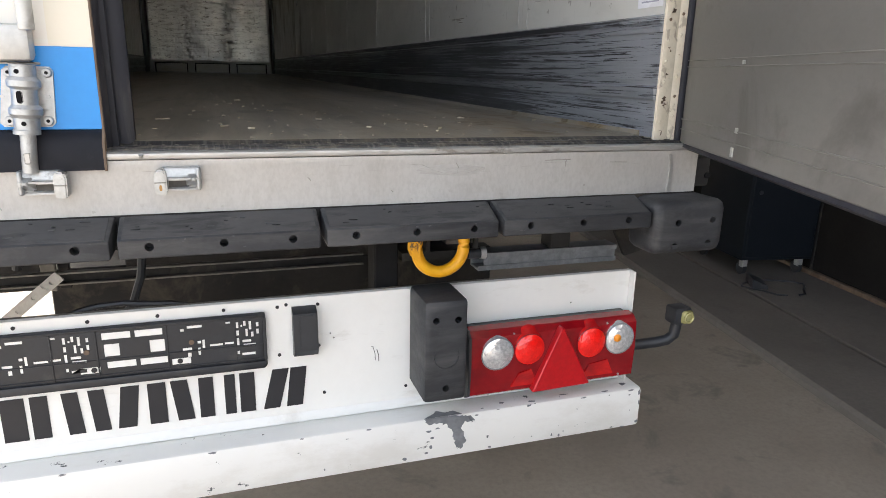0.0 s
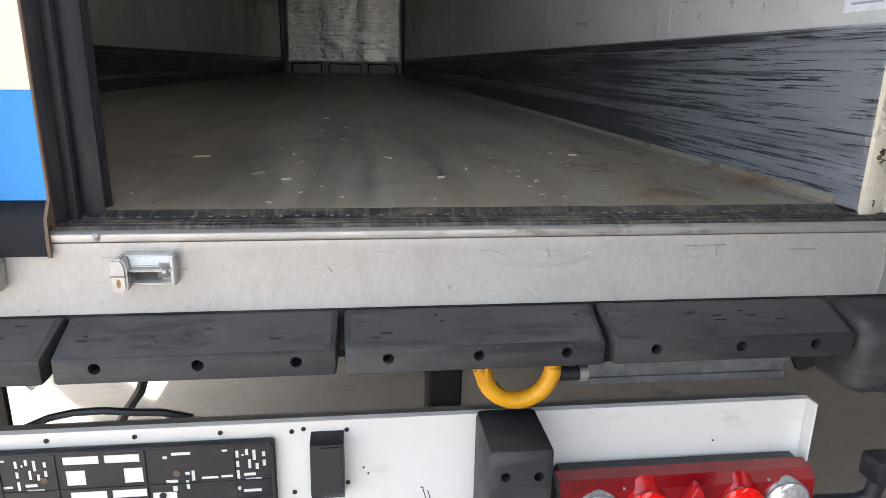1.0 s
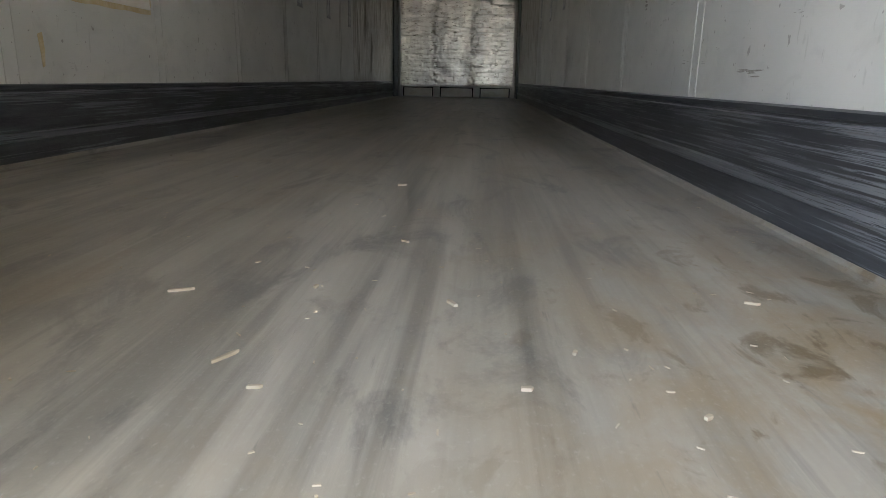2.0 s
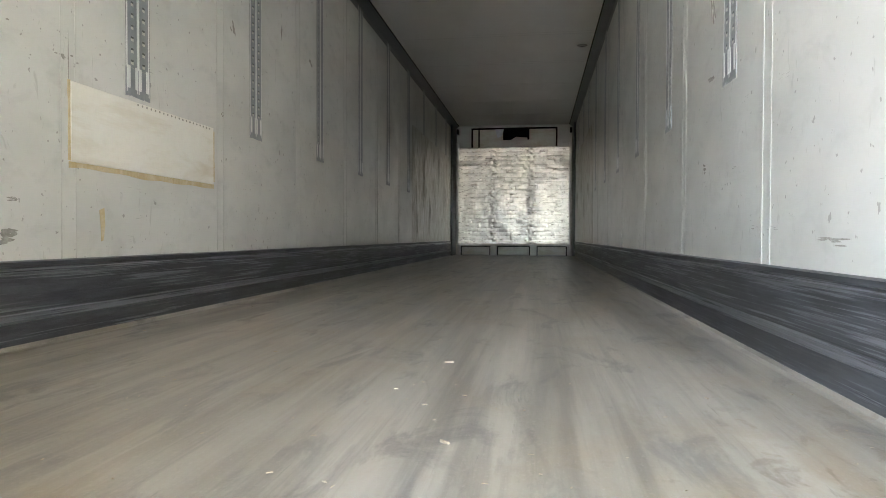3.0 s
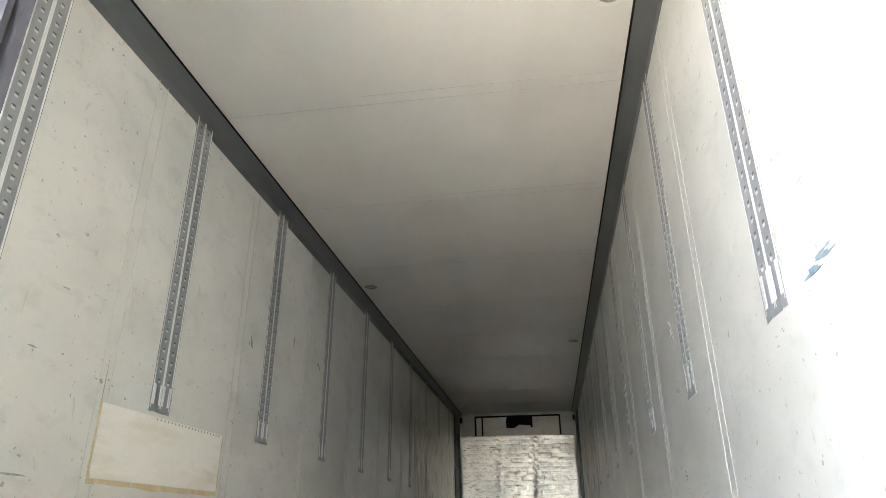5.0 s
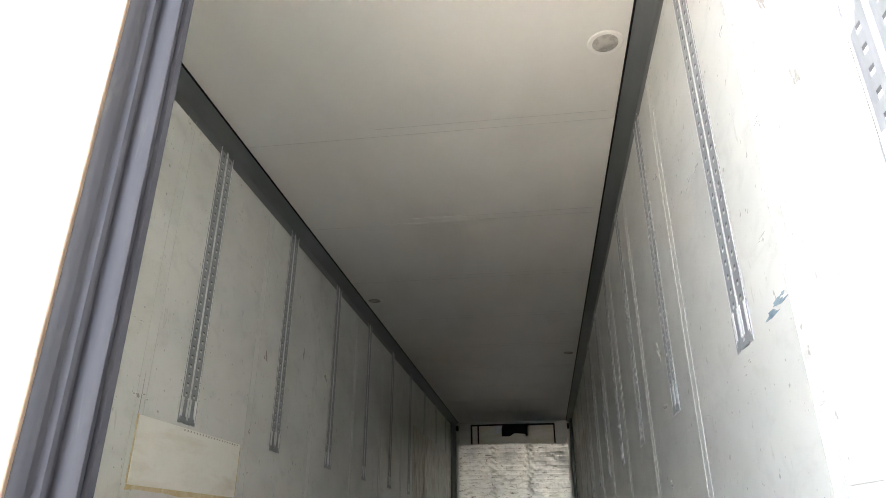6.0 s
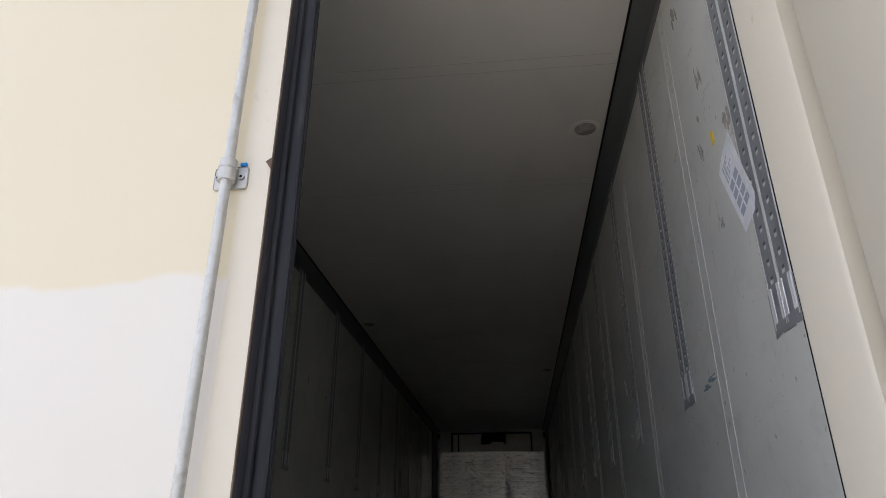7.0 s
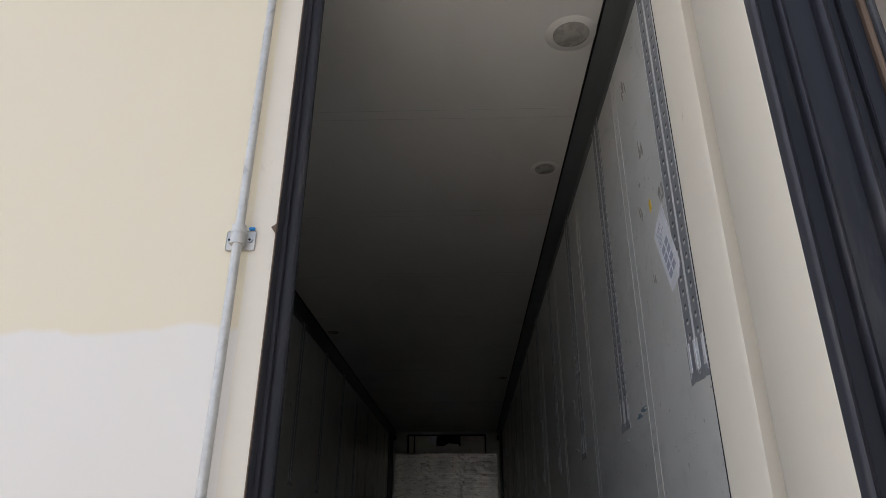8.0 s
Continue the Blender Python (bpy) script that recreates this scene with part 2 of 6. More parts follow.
M_REPAIR = surface("repair_panel_cream", (0.78, 0.77, 0.71), (0.82, 0.81, 0.755), 3, rough=(0.35, 0.45), bump=0.06, grain=0.08,
                   stain=(0.6, 0.54, 0.41), stain_scale=3, stain_detail=5, stain_from=0.47, stain_to=0.68, stain_stretch=(1, 0.6, 3), stain_most=0.6)
M_SCUFF = surface("dark_scuff", (0.26, 0.25, 0.225), (0.42, 0.41, 0.38), 40, rough=(0.5, 0.7), bump=0.2)
M_SMEAR = surface("grey_smear", (0.34, 0.335, 0.31), (0.5, 0.5, 0.47), 50, rough=(0.4, 0.6), bump=0.1)
M_FAINT = surface("faint_scuff", (0.47, 0.47, 0.445), (0.55, 0.55, 0.525), 40, rough=(0.5, 0.7), bump=0.1)
M_BLUESCUFF = surface("blue_scuff", (0.1, 0.17, 0.235), (0.3, 0.385, 0.44), 30, rough=(0.5, 0.7), bump=0.2)
M_DARK = surface("recess_shade_black", (0.012, 0.012, 0.013), (0.009, 0.009, 0.01), 12, rough=(0.7, 0.85), bump=0.05, gloss=0.1)
M_LAMPGLASS = surface("lamp_diffuser", (0.36, 0.35, 0.325), (0.43, 0.42, 0.395), 20, rough=(0.2, 0.35), bump=0.1)


def floor_material():
    """Taupe coated floor: long wheel lanes, dark scrubbed tracks, rubbed patches, scratches, dust and a brown spill."""
    m, t, s = nodes_of("worn_floor_coating")
    lane = noise_at(t, coords(t, (2.6, 0.14, 1)), 2.0, 5, 0.62)
    track = noise_at(t, coords(t, (5.5, 0.22, 1)), 2.2, 6, 0.6, 0.3)
    thin = noise_at(t, coords(t, (17, 0.4, 1)), 2.0, 6, 0.66)
    patch = noise_at(t, coords(t, (2.2, 0.8, 1)), 3.0, 8, 0.66, 0.7)
    cloud = noise_at(t, coords(t, (1.2, 0.6, 1)), 5.0, 6, 0.6)
    fine = noise_at(t, coords(t, (1, 0.6, 1)), 140, 4, 0.75)
    col = mixed(t, ramp(t, lane, 0.38, 0.62), (0.222, 0.204, 0.169), (0.355, 0.331, 0.283))
    col = mixed(t, ramp(t, cloud, 0.45, 0.75, 0, 0.5), col, (0.34, 0.322, 0.28))
    col = mixed(t, ramp(t, track, 0.5, 0.63, 0, 0.6), col, (0.135, 0.122, 0.102))
    col = mixed(t, ramp(t, thin, 0.55, 0.68, 0, 0.35), col, (0.12, 0.112, 0.1))
    col = mixed(t, ramp(t, thin, 0.43, 0.35, 0, 0.1), col, (0.44, 0.425, 0.385))
    col = mixed(t, ramp(t, patch, 0.53, 0.64, 0, 0.6), col, (0.11, 0.106, 0.099))
    col = mixed(t, ramp(t, noise_at(t, coords(t, (1.3, 0.9, 1)), 1.6, 7, 0.65, 0.4), 0.52, 0.66, 0, 0.45), col, (0.27, 0.212, 0.14))
    c = t.nodes.new("ShaderNodeTexCoord")
    xyz = t.nodes.new("ShaderNodeSeparateXYZ")
    t.links.new(c.outputs["Object"], xyz.inputs["Vector"])
    where = times(t, ramp(t, xyz.outputs["X"], 0.35, 0.95), ramp(t, xyz.outputs["Y"], 1.7, 0.25))
    spill = ramp(t, noise_at(t, coords(t, (1.6, 1, 1)), 4.0, 7, 0.65, 0.5), 0.42, 0.6, 0, 0.85)
    col = mixed(t, times(t, where, spill), col, (0.25, 0.18, 0.095))
    spot = times(t, where, ramp(t, noise_at(t, coords(t, (2.2, 1.2, 1)), 6.0, 6, 0.6, 0.6), 0.56, 0.63, 0, 0.9))
    col = mixed(t, spot, col, (0.11, 0.075, 0.03))
    rear = times(t, ramp(t, xyz.outputs["Y"], 0.16, 0.03), ramp(t, noise_at(t, coords(t, (9, 3, 1)), 4.0, 6, 0.65), 0.35, 0.6, 0.2, 0.8))
    col = mixed(t, rear, col, (0.33, 0.29, 0.22))
    col = mixed(t, ramp(t, fine, 0.56, 0.7, 0, 0.3), col, (0.43, 0.41, 0.36))
    col = mixed(t, ramp(t, noise_at(t, coords(t, (7, 0.6, 1)), 7, 6, 0.7), 0.63, 0.7, 0, 0.5), col, (0.12, 0.112, 0.1))
    t.links.new(col, s.inputs["Base Color"])
    t.links.new(ramp(t, track, 0.35, 0.65, 0.46, 0.34), s.inputs["Roughness"])
    relief(t, s, fine, 0.2)
    return m


def threshold_material():
    """Black threshold rubbed by feet and pallets: short bright scratches that run inwards, brown dust."""
    m, t, s = nodes_of("worn_black_threshold")
    scratch = noise_at(t, coords(t, (42, 3, 3)), 3.0, 8, 0.7, 0.2)
    dust = noise_at(t, coords(t, (3, 8, 1)), 4.0, 7, 0.65, 0.4)
    col = mixed(t, ramp(t, scratch, 0.5, 0.64, 0, 0.7), (0.03, 0.03, 0.032), (0.19, 0.178, 0.155))
    col = mixed(t, ramp(t, dust, 0.48, 0.66, 0, 0.7), col, (0.2, 0.172, 0.128))
    t.links.new(col, s.inputs["Base Color"])
    t.links.new(ramp(t, scratch, 0.3, 0.7, 0.6, 0.38), s.inputs["Roughness"])
    relief(t, s, scratch, 0.5, 0.003)
    return m


def side_material():
    """The walls beside the bulkhead: the same lining, glossier and knocked into upright dents."""
    m, t, s = nodes_of("dented_side_lining")
    dent = noise_at(t, coords(t, (1, 5, 0.55)), 1.9, 4, 0.55, 0.9)
    rub = noise_at(t, coords(t, (1, 3, 1)), 5.0, 7, 0.65, 0.5)
    col = mixed(t, ramp(t, rub, 0.4, 0.62), (0.6, 0.595, 0.56), (0.42, 0.39, 0.335))
    t.links.new(col, s.inputs["Base Color"])
    s.inputs["Metallic"].default_value = 0.4
    t.links.new(ramp(t, rub, 0.35, 0.65, 0.28, 0.36), s.inputs["Roughness"])
    relief(t, s, dent, 0.5, 0.012)
    return m


def kick_material():
    """Black paint worn through to bluish aluminium, barest by the rear, with fine level cracks."""
    m, t, s = nodes_of("scratched_kick_plate")
    c = t.nodes.new("ShaderNodeTexCoord")
    xyz = t.nodes.new("ShaderNodeSeparateXYZ")
    t.links.new(c.outputs["Object"], xyz.inputs["Vector"])
    scratch = noise_at(t, coords(t, (1, 0.42, 36)), 3.2, 10, 0.7, 0.08)
    area = noise_at(t, coords(t, (1, 0.7, 7)), 1.7, 5, 0.6)
    def add(a, b):
        k = t.nodes.new("ShaderNodeMath")
        t.links.new(a, k.inputs[0])
        t.links.new(b, k.inputs[1])
        return k.outputs[0]
    band = t.nodes.new("ShaderNodeValToRGB")         # the raised strip is rubbed bare, the lower edge and the cap stay black
    stops = band.color_ramp.elements
    stops[0].position, stops[0].color = 0.0, (0.42, 0.42, 0.42, 1)
    stops[1].position, stops[1].color = 1.0, (0.0, 0.0, 0.0, 1)
    for p, v in ((0.2, 0.34), (0.295, 0.36), (0.315, 0.95), (0.41, 0.9), (0.425, 0.0), (0.45, 0.5), (0.8, 0.5), (0.84, 0.8), (0.91, 0.75), (0.93, 0.05)):
        stops.new(p).color = (v, v, v, 1)
    t.links.new(ramp(t, xyz.outputs["Z"], 1.25, 1.555), band.inputs["Fac"])
    strip = ramp(t, band.outputs["Color"], 0.0, 1.0, -0.19, 0.19)
    level = add(add(add(scratch, strip), ramp(t, area, 0.3, 0.7, -0.11, 0.11)), ramp(t, xyz.outputs["Y"], 0.0, 1.1, 0.19, -0.09))
    bare = ramp(t, level, 0.44, 0.53)
    # The bare metal's colour gets darker from the rear inwards.
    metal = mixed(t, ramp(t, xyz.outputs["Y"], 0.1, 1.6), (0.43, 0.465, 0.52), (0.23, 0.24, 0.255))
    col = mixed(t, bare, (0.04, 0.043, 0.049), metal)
    col = mixed(t, ramp(t, level, 0.62, 0.8, 0, 0.5), col, (0.38, 0.41, 0.45))
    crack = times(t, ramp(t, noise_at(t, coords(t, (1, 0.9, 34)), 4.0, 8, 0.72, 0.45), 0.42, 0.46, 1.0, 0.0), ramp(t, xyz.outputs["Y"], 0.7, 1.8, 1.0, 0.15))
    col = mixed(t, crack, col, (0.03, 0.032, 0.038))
    rub = ramp(t, noise_at(t, coords(t, (1, 0.8, 7)), 3.0, 6, 0.65), 0.46, 0.68, 0, 0.4)
    col = mixed(t, rub, col, (0.16, 0.172, 0.19))
    worn = times(t, ramp(t, noise_at(t, coords(t, (1, 24, 2.2)), 3.0, 6, 0.65), 0.52, 0.68, 0, 0.35), ramp(t, xyz.outputs["Y"], 0.0, 0.5, 1.0, 0.0))
    col = mixed(t, worn, col, (0.45, 0.475, 0.51))
    t.links.new(col, s.inputs["Base Color"])
    t.links.new(times(t, bare, 0.5), s.inputs["Metallic"])
    t.links.new(ramp(t, scratch, 0.3, 0.7, 0.42, 0.28), s.inputs["Roughness"])
    relief(t, s, scratch, 0.4, 0.003)
    return m


def chipped_material():
    """White paint with dark chips and specks."""
    m, t, s = nodes_of("chipped_white_paint")
    chips = ramp(t, noise_at(t, coords(t, (1, 1, 1.3)), 16, 9, 0.7), 0.635, 0.645)
    dirt = ramp(t, noise_at(t, coords(t, (0.5, 1, 1)), 6, 8, 0.7), 0.53, 0.66, 0, 0.45)
    col = mixed(t, dirt, (0.78, 0.78, 0.755), (0.6, 0.58, 0.53))
    col = mixed(t, chips, col, (0.11, 0.115, 0.12))
    t.links.new(col, s.inputs["Base Color"])
    t.links.new(ramp(t, chips, 0, 1, 0.38, 0.7), s.inputs["Roughness"])
    relief(t, s, chips, -0.4, 0.001)
    return m


def foil_material():
    """Bright metal sheet, stained brown in level streaks and scuffed in spots, with dent shading painted into the
    colour.
    """
    m, t, s = nodes_of("dented_metal_lining")
    streak = noise_at(t, coords(t, (2.2, 1, 8)), 2.6, 6, 0.65, 0.5)
    broad = noise_at(t, coords(t, (2.0, 1, 0.5)), 1.3, 3, 0.5)
    spots = noise_at(t, coords(t, (4, 1, 11)), 2.6, 7, 0.66, 0.6)
    # Paler upright bands and dark dashes also paint the dents' highlights and shade.
    col = mixed(t, ramp(t, broad, 0.4, 0.6), (0.53, 0.52, 0.5), (0.66, 0.635, 0.575))
    col = mixed(t, ramp(t, streak, 0.5, 0.64, 0, 0.6), col, (0.27, 0.235, 0.185))
    col = mixed(t, ramp(t, spots, 0.58, 0.63, 0, 0.8), col, (0.1, 0.088, 0.07))
    t.links.new(col, s.inputs["Base Color"])
    s.inputs["Metallic"].default_value = 0.85
    t.links.new(ramp(t, broad, 0.35, 0.65, 0.33, 0.28), s.inputs["Roughness"])
    relief(t, s, streak, 0.2, 0.004)
    return m


def door_material():
    """Cream door skin: yellowed above, washed clean below a ragged edge."""
    m, t, s = nodes_of("yellowed_cream_skin")
    c = t.nodes.new("ShaderNodeTexCoord")
    xyz = t.nodes.new("ShaderNodeSeparateXYZ")
    t.links.new(c.outputs["Object"], xyz.inputs["Vector"])
    wave = noise_at(t, coords(t, (1, 1, 0.3)), 3.2, 4, 0.5)
    edge = t.nodes.new("ShaderNodeMath")
    edge.operation = "MULTIPLY_ADD"
    t.links.new(wave, edge.inputs[0])
    edge.inputs[1].default_value = 0.16
    t.links.new(xyz.outputs["Z"], edge.inputs[2])
    col = mixed(t, ramp(t, edge.outputs[0], 1.172, 1.19), (0.775, 0.745, 0.69), (0.755, 0.685, 0.515))
    soft = noise_at(t, coords(t), 1.8, 5, 0.6)
    col = mixed(t, ramp(t, soft, 0.45, 0.8, 0, 0.3), col, (0.78, 0.73, 0.61))
    t.links.new(col, s.inputs["Base Color"])
    t.links.new(ramp(t, soft, 0.3, 0.7, 0.28, 0.42), s.inputs["Roughness"])
    relief(t, s, noise_at(t, coords(t), 30, 3, 0.5), 0.03)
    return m


M_SIDEFOIL = side_material()
M_FLOOR, M_KICK, M_CHIPPED, M_FOIL, M_DOOR = floor_material(), kick_material(), chipped_material(), foil_material(), door_material()
M_SILLTOP = threshold_material()
M_STUD = surface("worn_stud_metal", (0.3, 0.275, 0.23), (0.17, 0.155, 0.13), 40, rough=(0.45, 0.65), metal=0.4, bump=0.2, spread=6.0)
M_DOORRIDGE = surface("door_ridge", (0.27, 0.26, 0.245), (0.2, 0.195, 0.182), 6, rough=(0.4, 0.55), metal=0.3, bump=0.05)


# ---- mesh helpers ----
def box(bm, x0, x1, y0, y1, z0, z1, bevel=0.0, seg=1):
    made = bmesh.ops.create_cube(bm, size=1.0)["verts"]
    bmesh.ops.transform(bm, verts=made, matrix=Matrix.Translation(((x0 + x1) / 2, (y0 + y1) / 2, (z0 + z1) / 2))
                        @ Matrix.Diagonal((abs(x1 - x0), abs(y1 - y0), abs(z1 - z0), 1)))
    if bevel:
        edges = list({e for v in made for e in v.link_edges})
        bmesh.ops.bevel(bm, geom=edges, offset=bevel, segments=seg, affect="EDGES", profile=0.5)
    return bm


def boxed(x0, x1, y0, y1, z0, z1, bevel=0.0, seg=1):
    return box(bmesh.new(), x0, x1, y0, y1, z0, z1, bevel, seg)


def prism(bm, outline, axis, a, b):
    """A closed 2D outline drawn out along an axis; outline in (y, z) for x, (x, z) for y, (x, y) for z."""
    def place(p, k):
        return {"x": (k, p[0], p[1]), "y": (p[0], k, p[1]), "z": (p[0], p[1], k)}[axis]
    lo = [bm.verts.new(place(p, a)) for p in outline]
    hi = [bm.verts.new(place(p, b)) for p in outline]
    n = len(outline)
    made = [bm.faces.new(lo), bm.faces.new(hi[::-1])]
    for i in range(n):
        made.append(bm.faces.new((lo[i], hi[i], hi[(i + 1) % n], lo[(i + 1) % n])))
    bmesh.ops.recalc_face_normals(bm, faces=made)
    return bm


def rod(bm, p0, p1, r, seg=16, r2=None):
    p0, p1 = Vector(p0), Vector(p1)
    turn = (p1 - p0).to_track_quat("Z", "Y").to_matrix().to_4x4()
    bmesh.ops.create_cone(bm, cap_ends=True, segments=seg, radius1=r, radius2=r if r2 is None else r2, depth=(p1 - p0).length,
                          matrix=Matrix.Translation((p0 + p1) / 2) @ turn)
    return bm


def ball(bm, c, r, scale=(1, 1, 1), seg=16):
    bmesh.ops.create_uvsphere(bm, u_segments=seg, v_segments=max(6, seg // 2), radius=r, matrix=Matrix.Translation(c) @ Matrix.Diagonal((*scale, 1)))
    return bm


def sweep(bm, pts, r, seg=8):
    """A round cord through points."""
    pts = [Vector(p) for p in pts]
    rings = []
    for i, p in enumerate(pts):
        d = (pts[min(i + 1, len(pts) - 1)] - pts[max(i - 1, 0)]).normalized()
        q = d.to_track_quat("Z", "Y")
        rings.append([bm.verts.new(p + q @ Vector((r * math.cos(2 * math.pi * k / seg), r * math.sin(2 * math.pi * k / seg), 0))) for k in range(seg)])
    for a, b in zip(rings, rings[1:]):
        for k in range(seg):
            bm.faces.new((a[k], a[(k + 1) % seg], b[(k + 1) % seg], b[k]))
    bm.faces.new(rings[0][::-1])
    bm.faces.new(rings[-1])
    return bm


def arc(c, r, a0, a1, n, plane="xz"):
    out = []
    for i in range(n + 1):
        a = radians(a0 + (a1 - a0) * i / n)
        u, v = r * math.cos(a), r * math.sin(a)
        out.append({"xz": (c[0] + u, c[1], c[2] + v), "xy": (c[0] + u, c[1] + v, c[2]), "yz": (c[0], c[1] + u, c[2] + v)}[plane])
    return out


def cut_front(bm, y_face, outlines, depth):
    """Cuts blind holes into the face that lies in the plane y = y_face and looks to -y."""
    face = max((f for f in bm.faces if all(abs(v.co.y - y_face) < 1e-4 for v in f.verts)), key=lambda f: f.calc_area())
    rim = list(face.edges)
    bmesh.ops.delete(bm, geom=[face], context="FACES_ONLY")
    loops = []
    for o in outlines:
        vs = [bm.verts.new((x, y_face, z)) for x, z in o]
        loops.append((vs, [bm.edges.new((vs[i], vs[(i + 1) % len(vs)])) for i in range(len(vs))]))
    bmesh.ops.triangle_fill(bm, use_beauty=True, use_dissolve=False, edges=rim + [e for _, es in loops for e in es], normal=(0, -1, 0))
    for vs, es in loops:
        back = [bm.verts.new(v.co + Vector((0, depth, 0))) for v in vs]
        for i in range(len(vs)):
            bm.faces.new((vs[i], vs[(i + 1) % len(vs)], back[(i + 1) % len(vs)], back[i]))
        bm.faces.new(back)
    bmesh.ops.recalc_face_normals(bm, faces=bm.faces)
    return bm


def ring(x, z, r, n=12):
    return [(x + r * math.cos(2 * math.pi * i / n), z + r * math.sin(2 * math.pi * i / n)) for i in range(n)]


def slot(x0, x1, z0, z1):
    return [(x0, z0), (x1, z0), (x1, z1), (x0, z1)]


def finish(bm, name, material, smooth=35):
    mesh = bpy.data.meshes.new(name)
    bm.to_mesh(mesh)
    bm.free()
    mesh.materials.append(material)
    if smooth:
        mesh.shade_smooth()
        mesh.set_sharp_from_angle(angle=radians(smooth))
    return mesh


def setting(name, bm, material, label, category, smooth=35):
    return tagged(new(name, finish(bm, name, material, smooth)), label, category, "", "structure")


def thing(name, label, category, at, group="", turn=0.0, local=False, kind=""):
    """An empty at the thing's base. Parts are given in world metres, or in its own if local."""
    ob = new(name)
    ob.empty_display_size = 0.1
    ob.matrix_basis = pose(*at, 0, 0, turn)
    if local:
        LOCAL.add(ob.name)
    return tagged(ob, label, category, group, kind)


LOCAL = set()


def part(name, bm, material, parent, label="", smooth=35):
    root = parent
    while root.parent:
        root = root.parent
    if root.type == "EMPTY" and root.name not in LOCAL:
        bmesh.ops.transform(bm, verts=bm.verts, matrix=root.matrix_basis.inverted())
    ob = new(name, finish(bm, name, material, smooth))
    ob.parent = parent
    return tagged(ob, label)


def piece(name, mesh, parent, at=(0, 0, 0)):
    """One of many alike pieces that share a mesh."""
    ob = new(name, mesh)
    ob.parent = parent
    ob.location = at
    return ob

# ================= the yard and the hall =================
g = bmesh.new()
for x0, x1, y0, y1 in ((-160, 160, -160, 160),):
    g.faces.new([g.verts.new(p) for p in ((x0, y0, 0), (x1, y0, 0), (x1, y1, 0), (x0, y1, 0))])
setting("ground", g, M_CONCRETE, "grey-brown concrete yard floor with dark stains", "ground", 0)

HALL = pose(2.61, 0.15, 0, 0, 0, -9.5)      # its y runs along the hall wall


def hall_setting(name, bm, material, label, category):
    ob = setting(name, bm, material, label, category)
    ob.matrix_basis = HALL
    return ob


hall_setting("kerb", prism(bmesh.new(), [(0.0, -0.02), (0.0, 0.03), (0.02, 0.045), (0.478, 0.05), (0.486, 0.03), (0.486, -0.02)], "y", -9, 24),
             M_KERB, "low dark concrete kerb along the hall wall", "kerb")
hall_setting("trim", boxed(0.4855, 0.5005, -9, 24, -0.02, 0.028), M_STEEL, "dark open joint beside the kerb", "joint")
hall_setting("pavement", boxed(0.5, 1.2, -9, 24, -0.02, 0.056, 0.004), M_KERB, "narrow concrete strip beside the hall wall", "pavement")
wall_h = hall_setting("wall_hall", boxed(1.2, 1.4, -9, 24, -0.02, 7.2), M_HALLWALL, "grey hall wall of wide metal panels over dark cladding", "wall")
for row, (z0, z1) in enumerate(((2.35, 3.465), (3.475, 4.605), (4.615, 5.715), (5.725, 6.9))):
    for k in range(6):
        part("panel", boxed(1.17, 1.199, -9 + 5.5 * k + 0.004, -9 + 5.5 * (k + 1) - 0.004, z0, z1, 0.004), M_HALLWALL, wall_h)
for k in range(30):
    part("cladding", boxed(1.175, 1.199, -9 + 1.1 * k + 0.006, -9 + 1.1 * (k + 1) - 0.006, 0.09, 2.34, 0.004), M_HALLDARK, wall_h)
for k in range(30):
    part("cover_strip", boxed(1.166, 1.175, -9 + 1.1 * k - 0.012, -9 + 1.1 * k + 0.012, 0.09, 2.34, 0.003), M_STEEL, wall_h)
part("base_rail", boxed(1.15, 1.199, -9, 24, 0.056, 0.085, 0.003), M_RUST, wall_h)

deck = bmesh.new()
outline = []
for k in range(66):
    v = -3.0 + 0.29 * k
    outline += [(v, 6.62), (v + 0.09, 6.62), (v + 0.12, 6.54), (v + 0.26, 6.54)]
outline += [(outline[-1][0] + 0.03, 6.75), (-3.0, 6.75)]
prism(deck, outline, "x", -6.4, 1.17)
hall_setting("roof", deck, M_DECK, "ribbed metal roof deck over the bay", "roof")
hall_setting("trim", boxed(1.0, 1.16, -3.0, 16.1, 6.36, 6.535, 0.006), M_DECK, "folded metal edge beam under the roof deck", "beam")
for k in range(4):
    hall_setting("beam", boxed(-6.4, 1.0, -2.8 + 6 * k, -2.6 + 6 * k, 6.2, 6.53, 0.008), M_DECK, "dark steel roof beam", "beam")
for k in range(2):
    hall_setting("column", boxed(-6.4, -6.2, -2.85 + 6 * k, -2.65 + 6 * k, 0, 6.2, 0.01), M_DECK, "dark steel roof column", "column")

# Unseen end wall, added to keep light from ahead out of the bay.
hall_setting("wall_end_added", boxed(-6.4, 1.17, 16.3, 16.5, 0, 6.54), M_HALLWALL, "plain grey end wall, added out of view to block light", "wall")

pipe = thing("wall_pipe", "pale painted pipe hung below the roof deck with couplings", "pipe", (3.6, 2.2, 6.1), kind="structure")


def hall_point(u, v, z):
    p = HALL @ Vector((u, v, z))
    return (p.x, p.y, p.z)


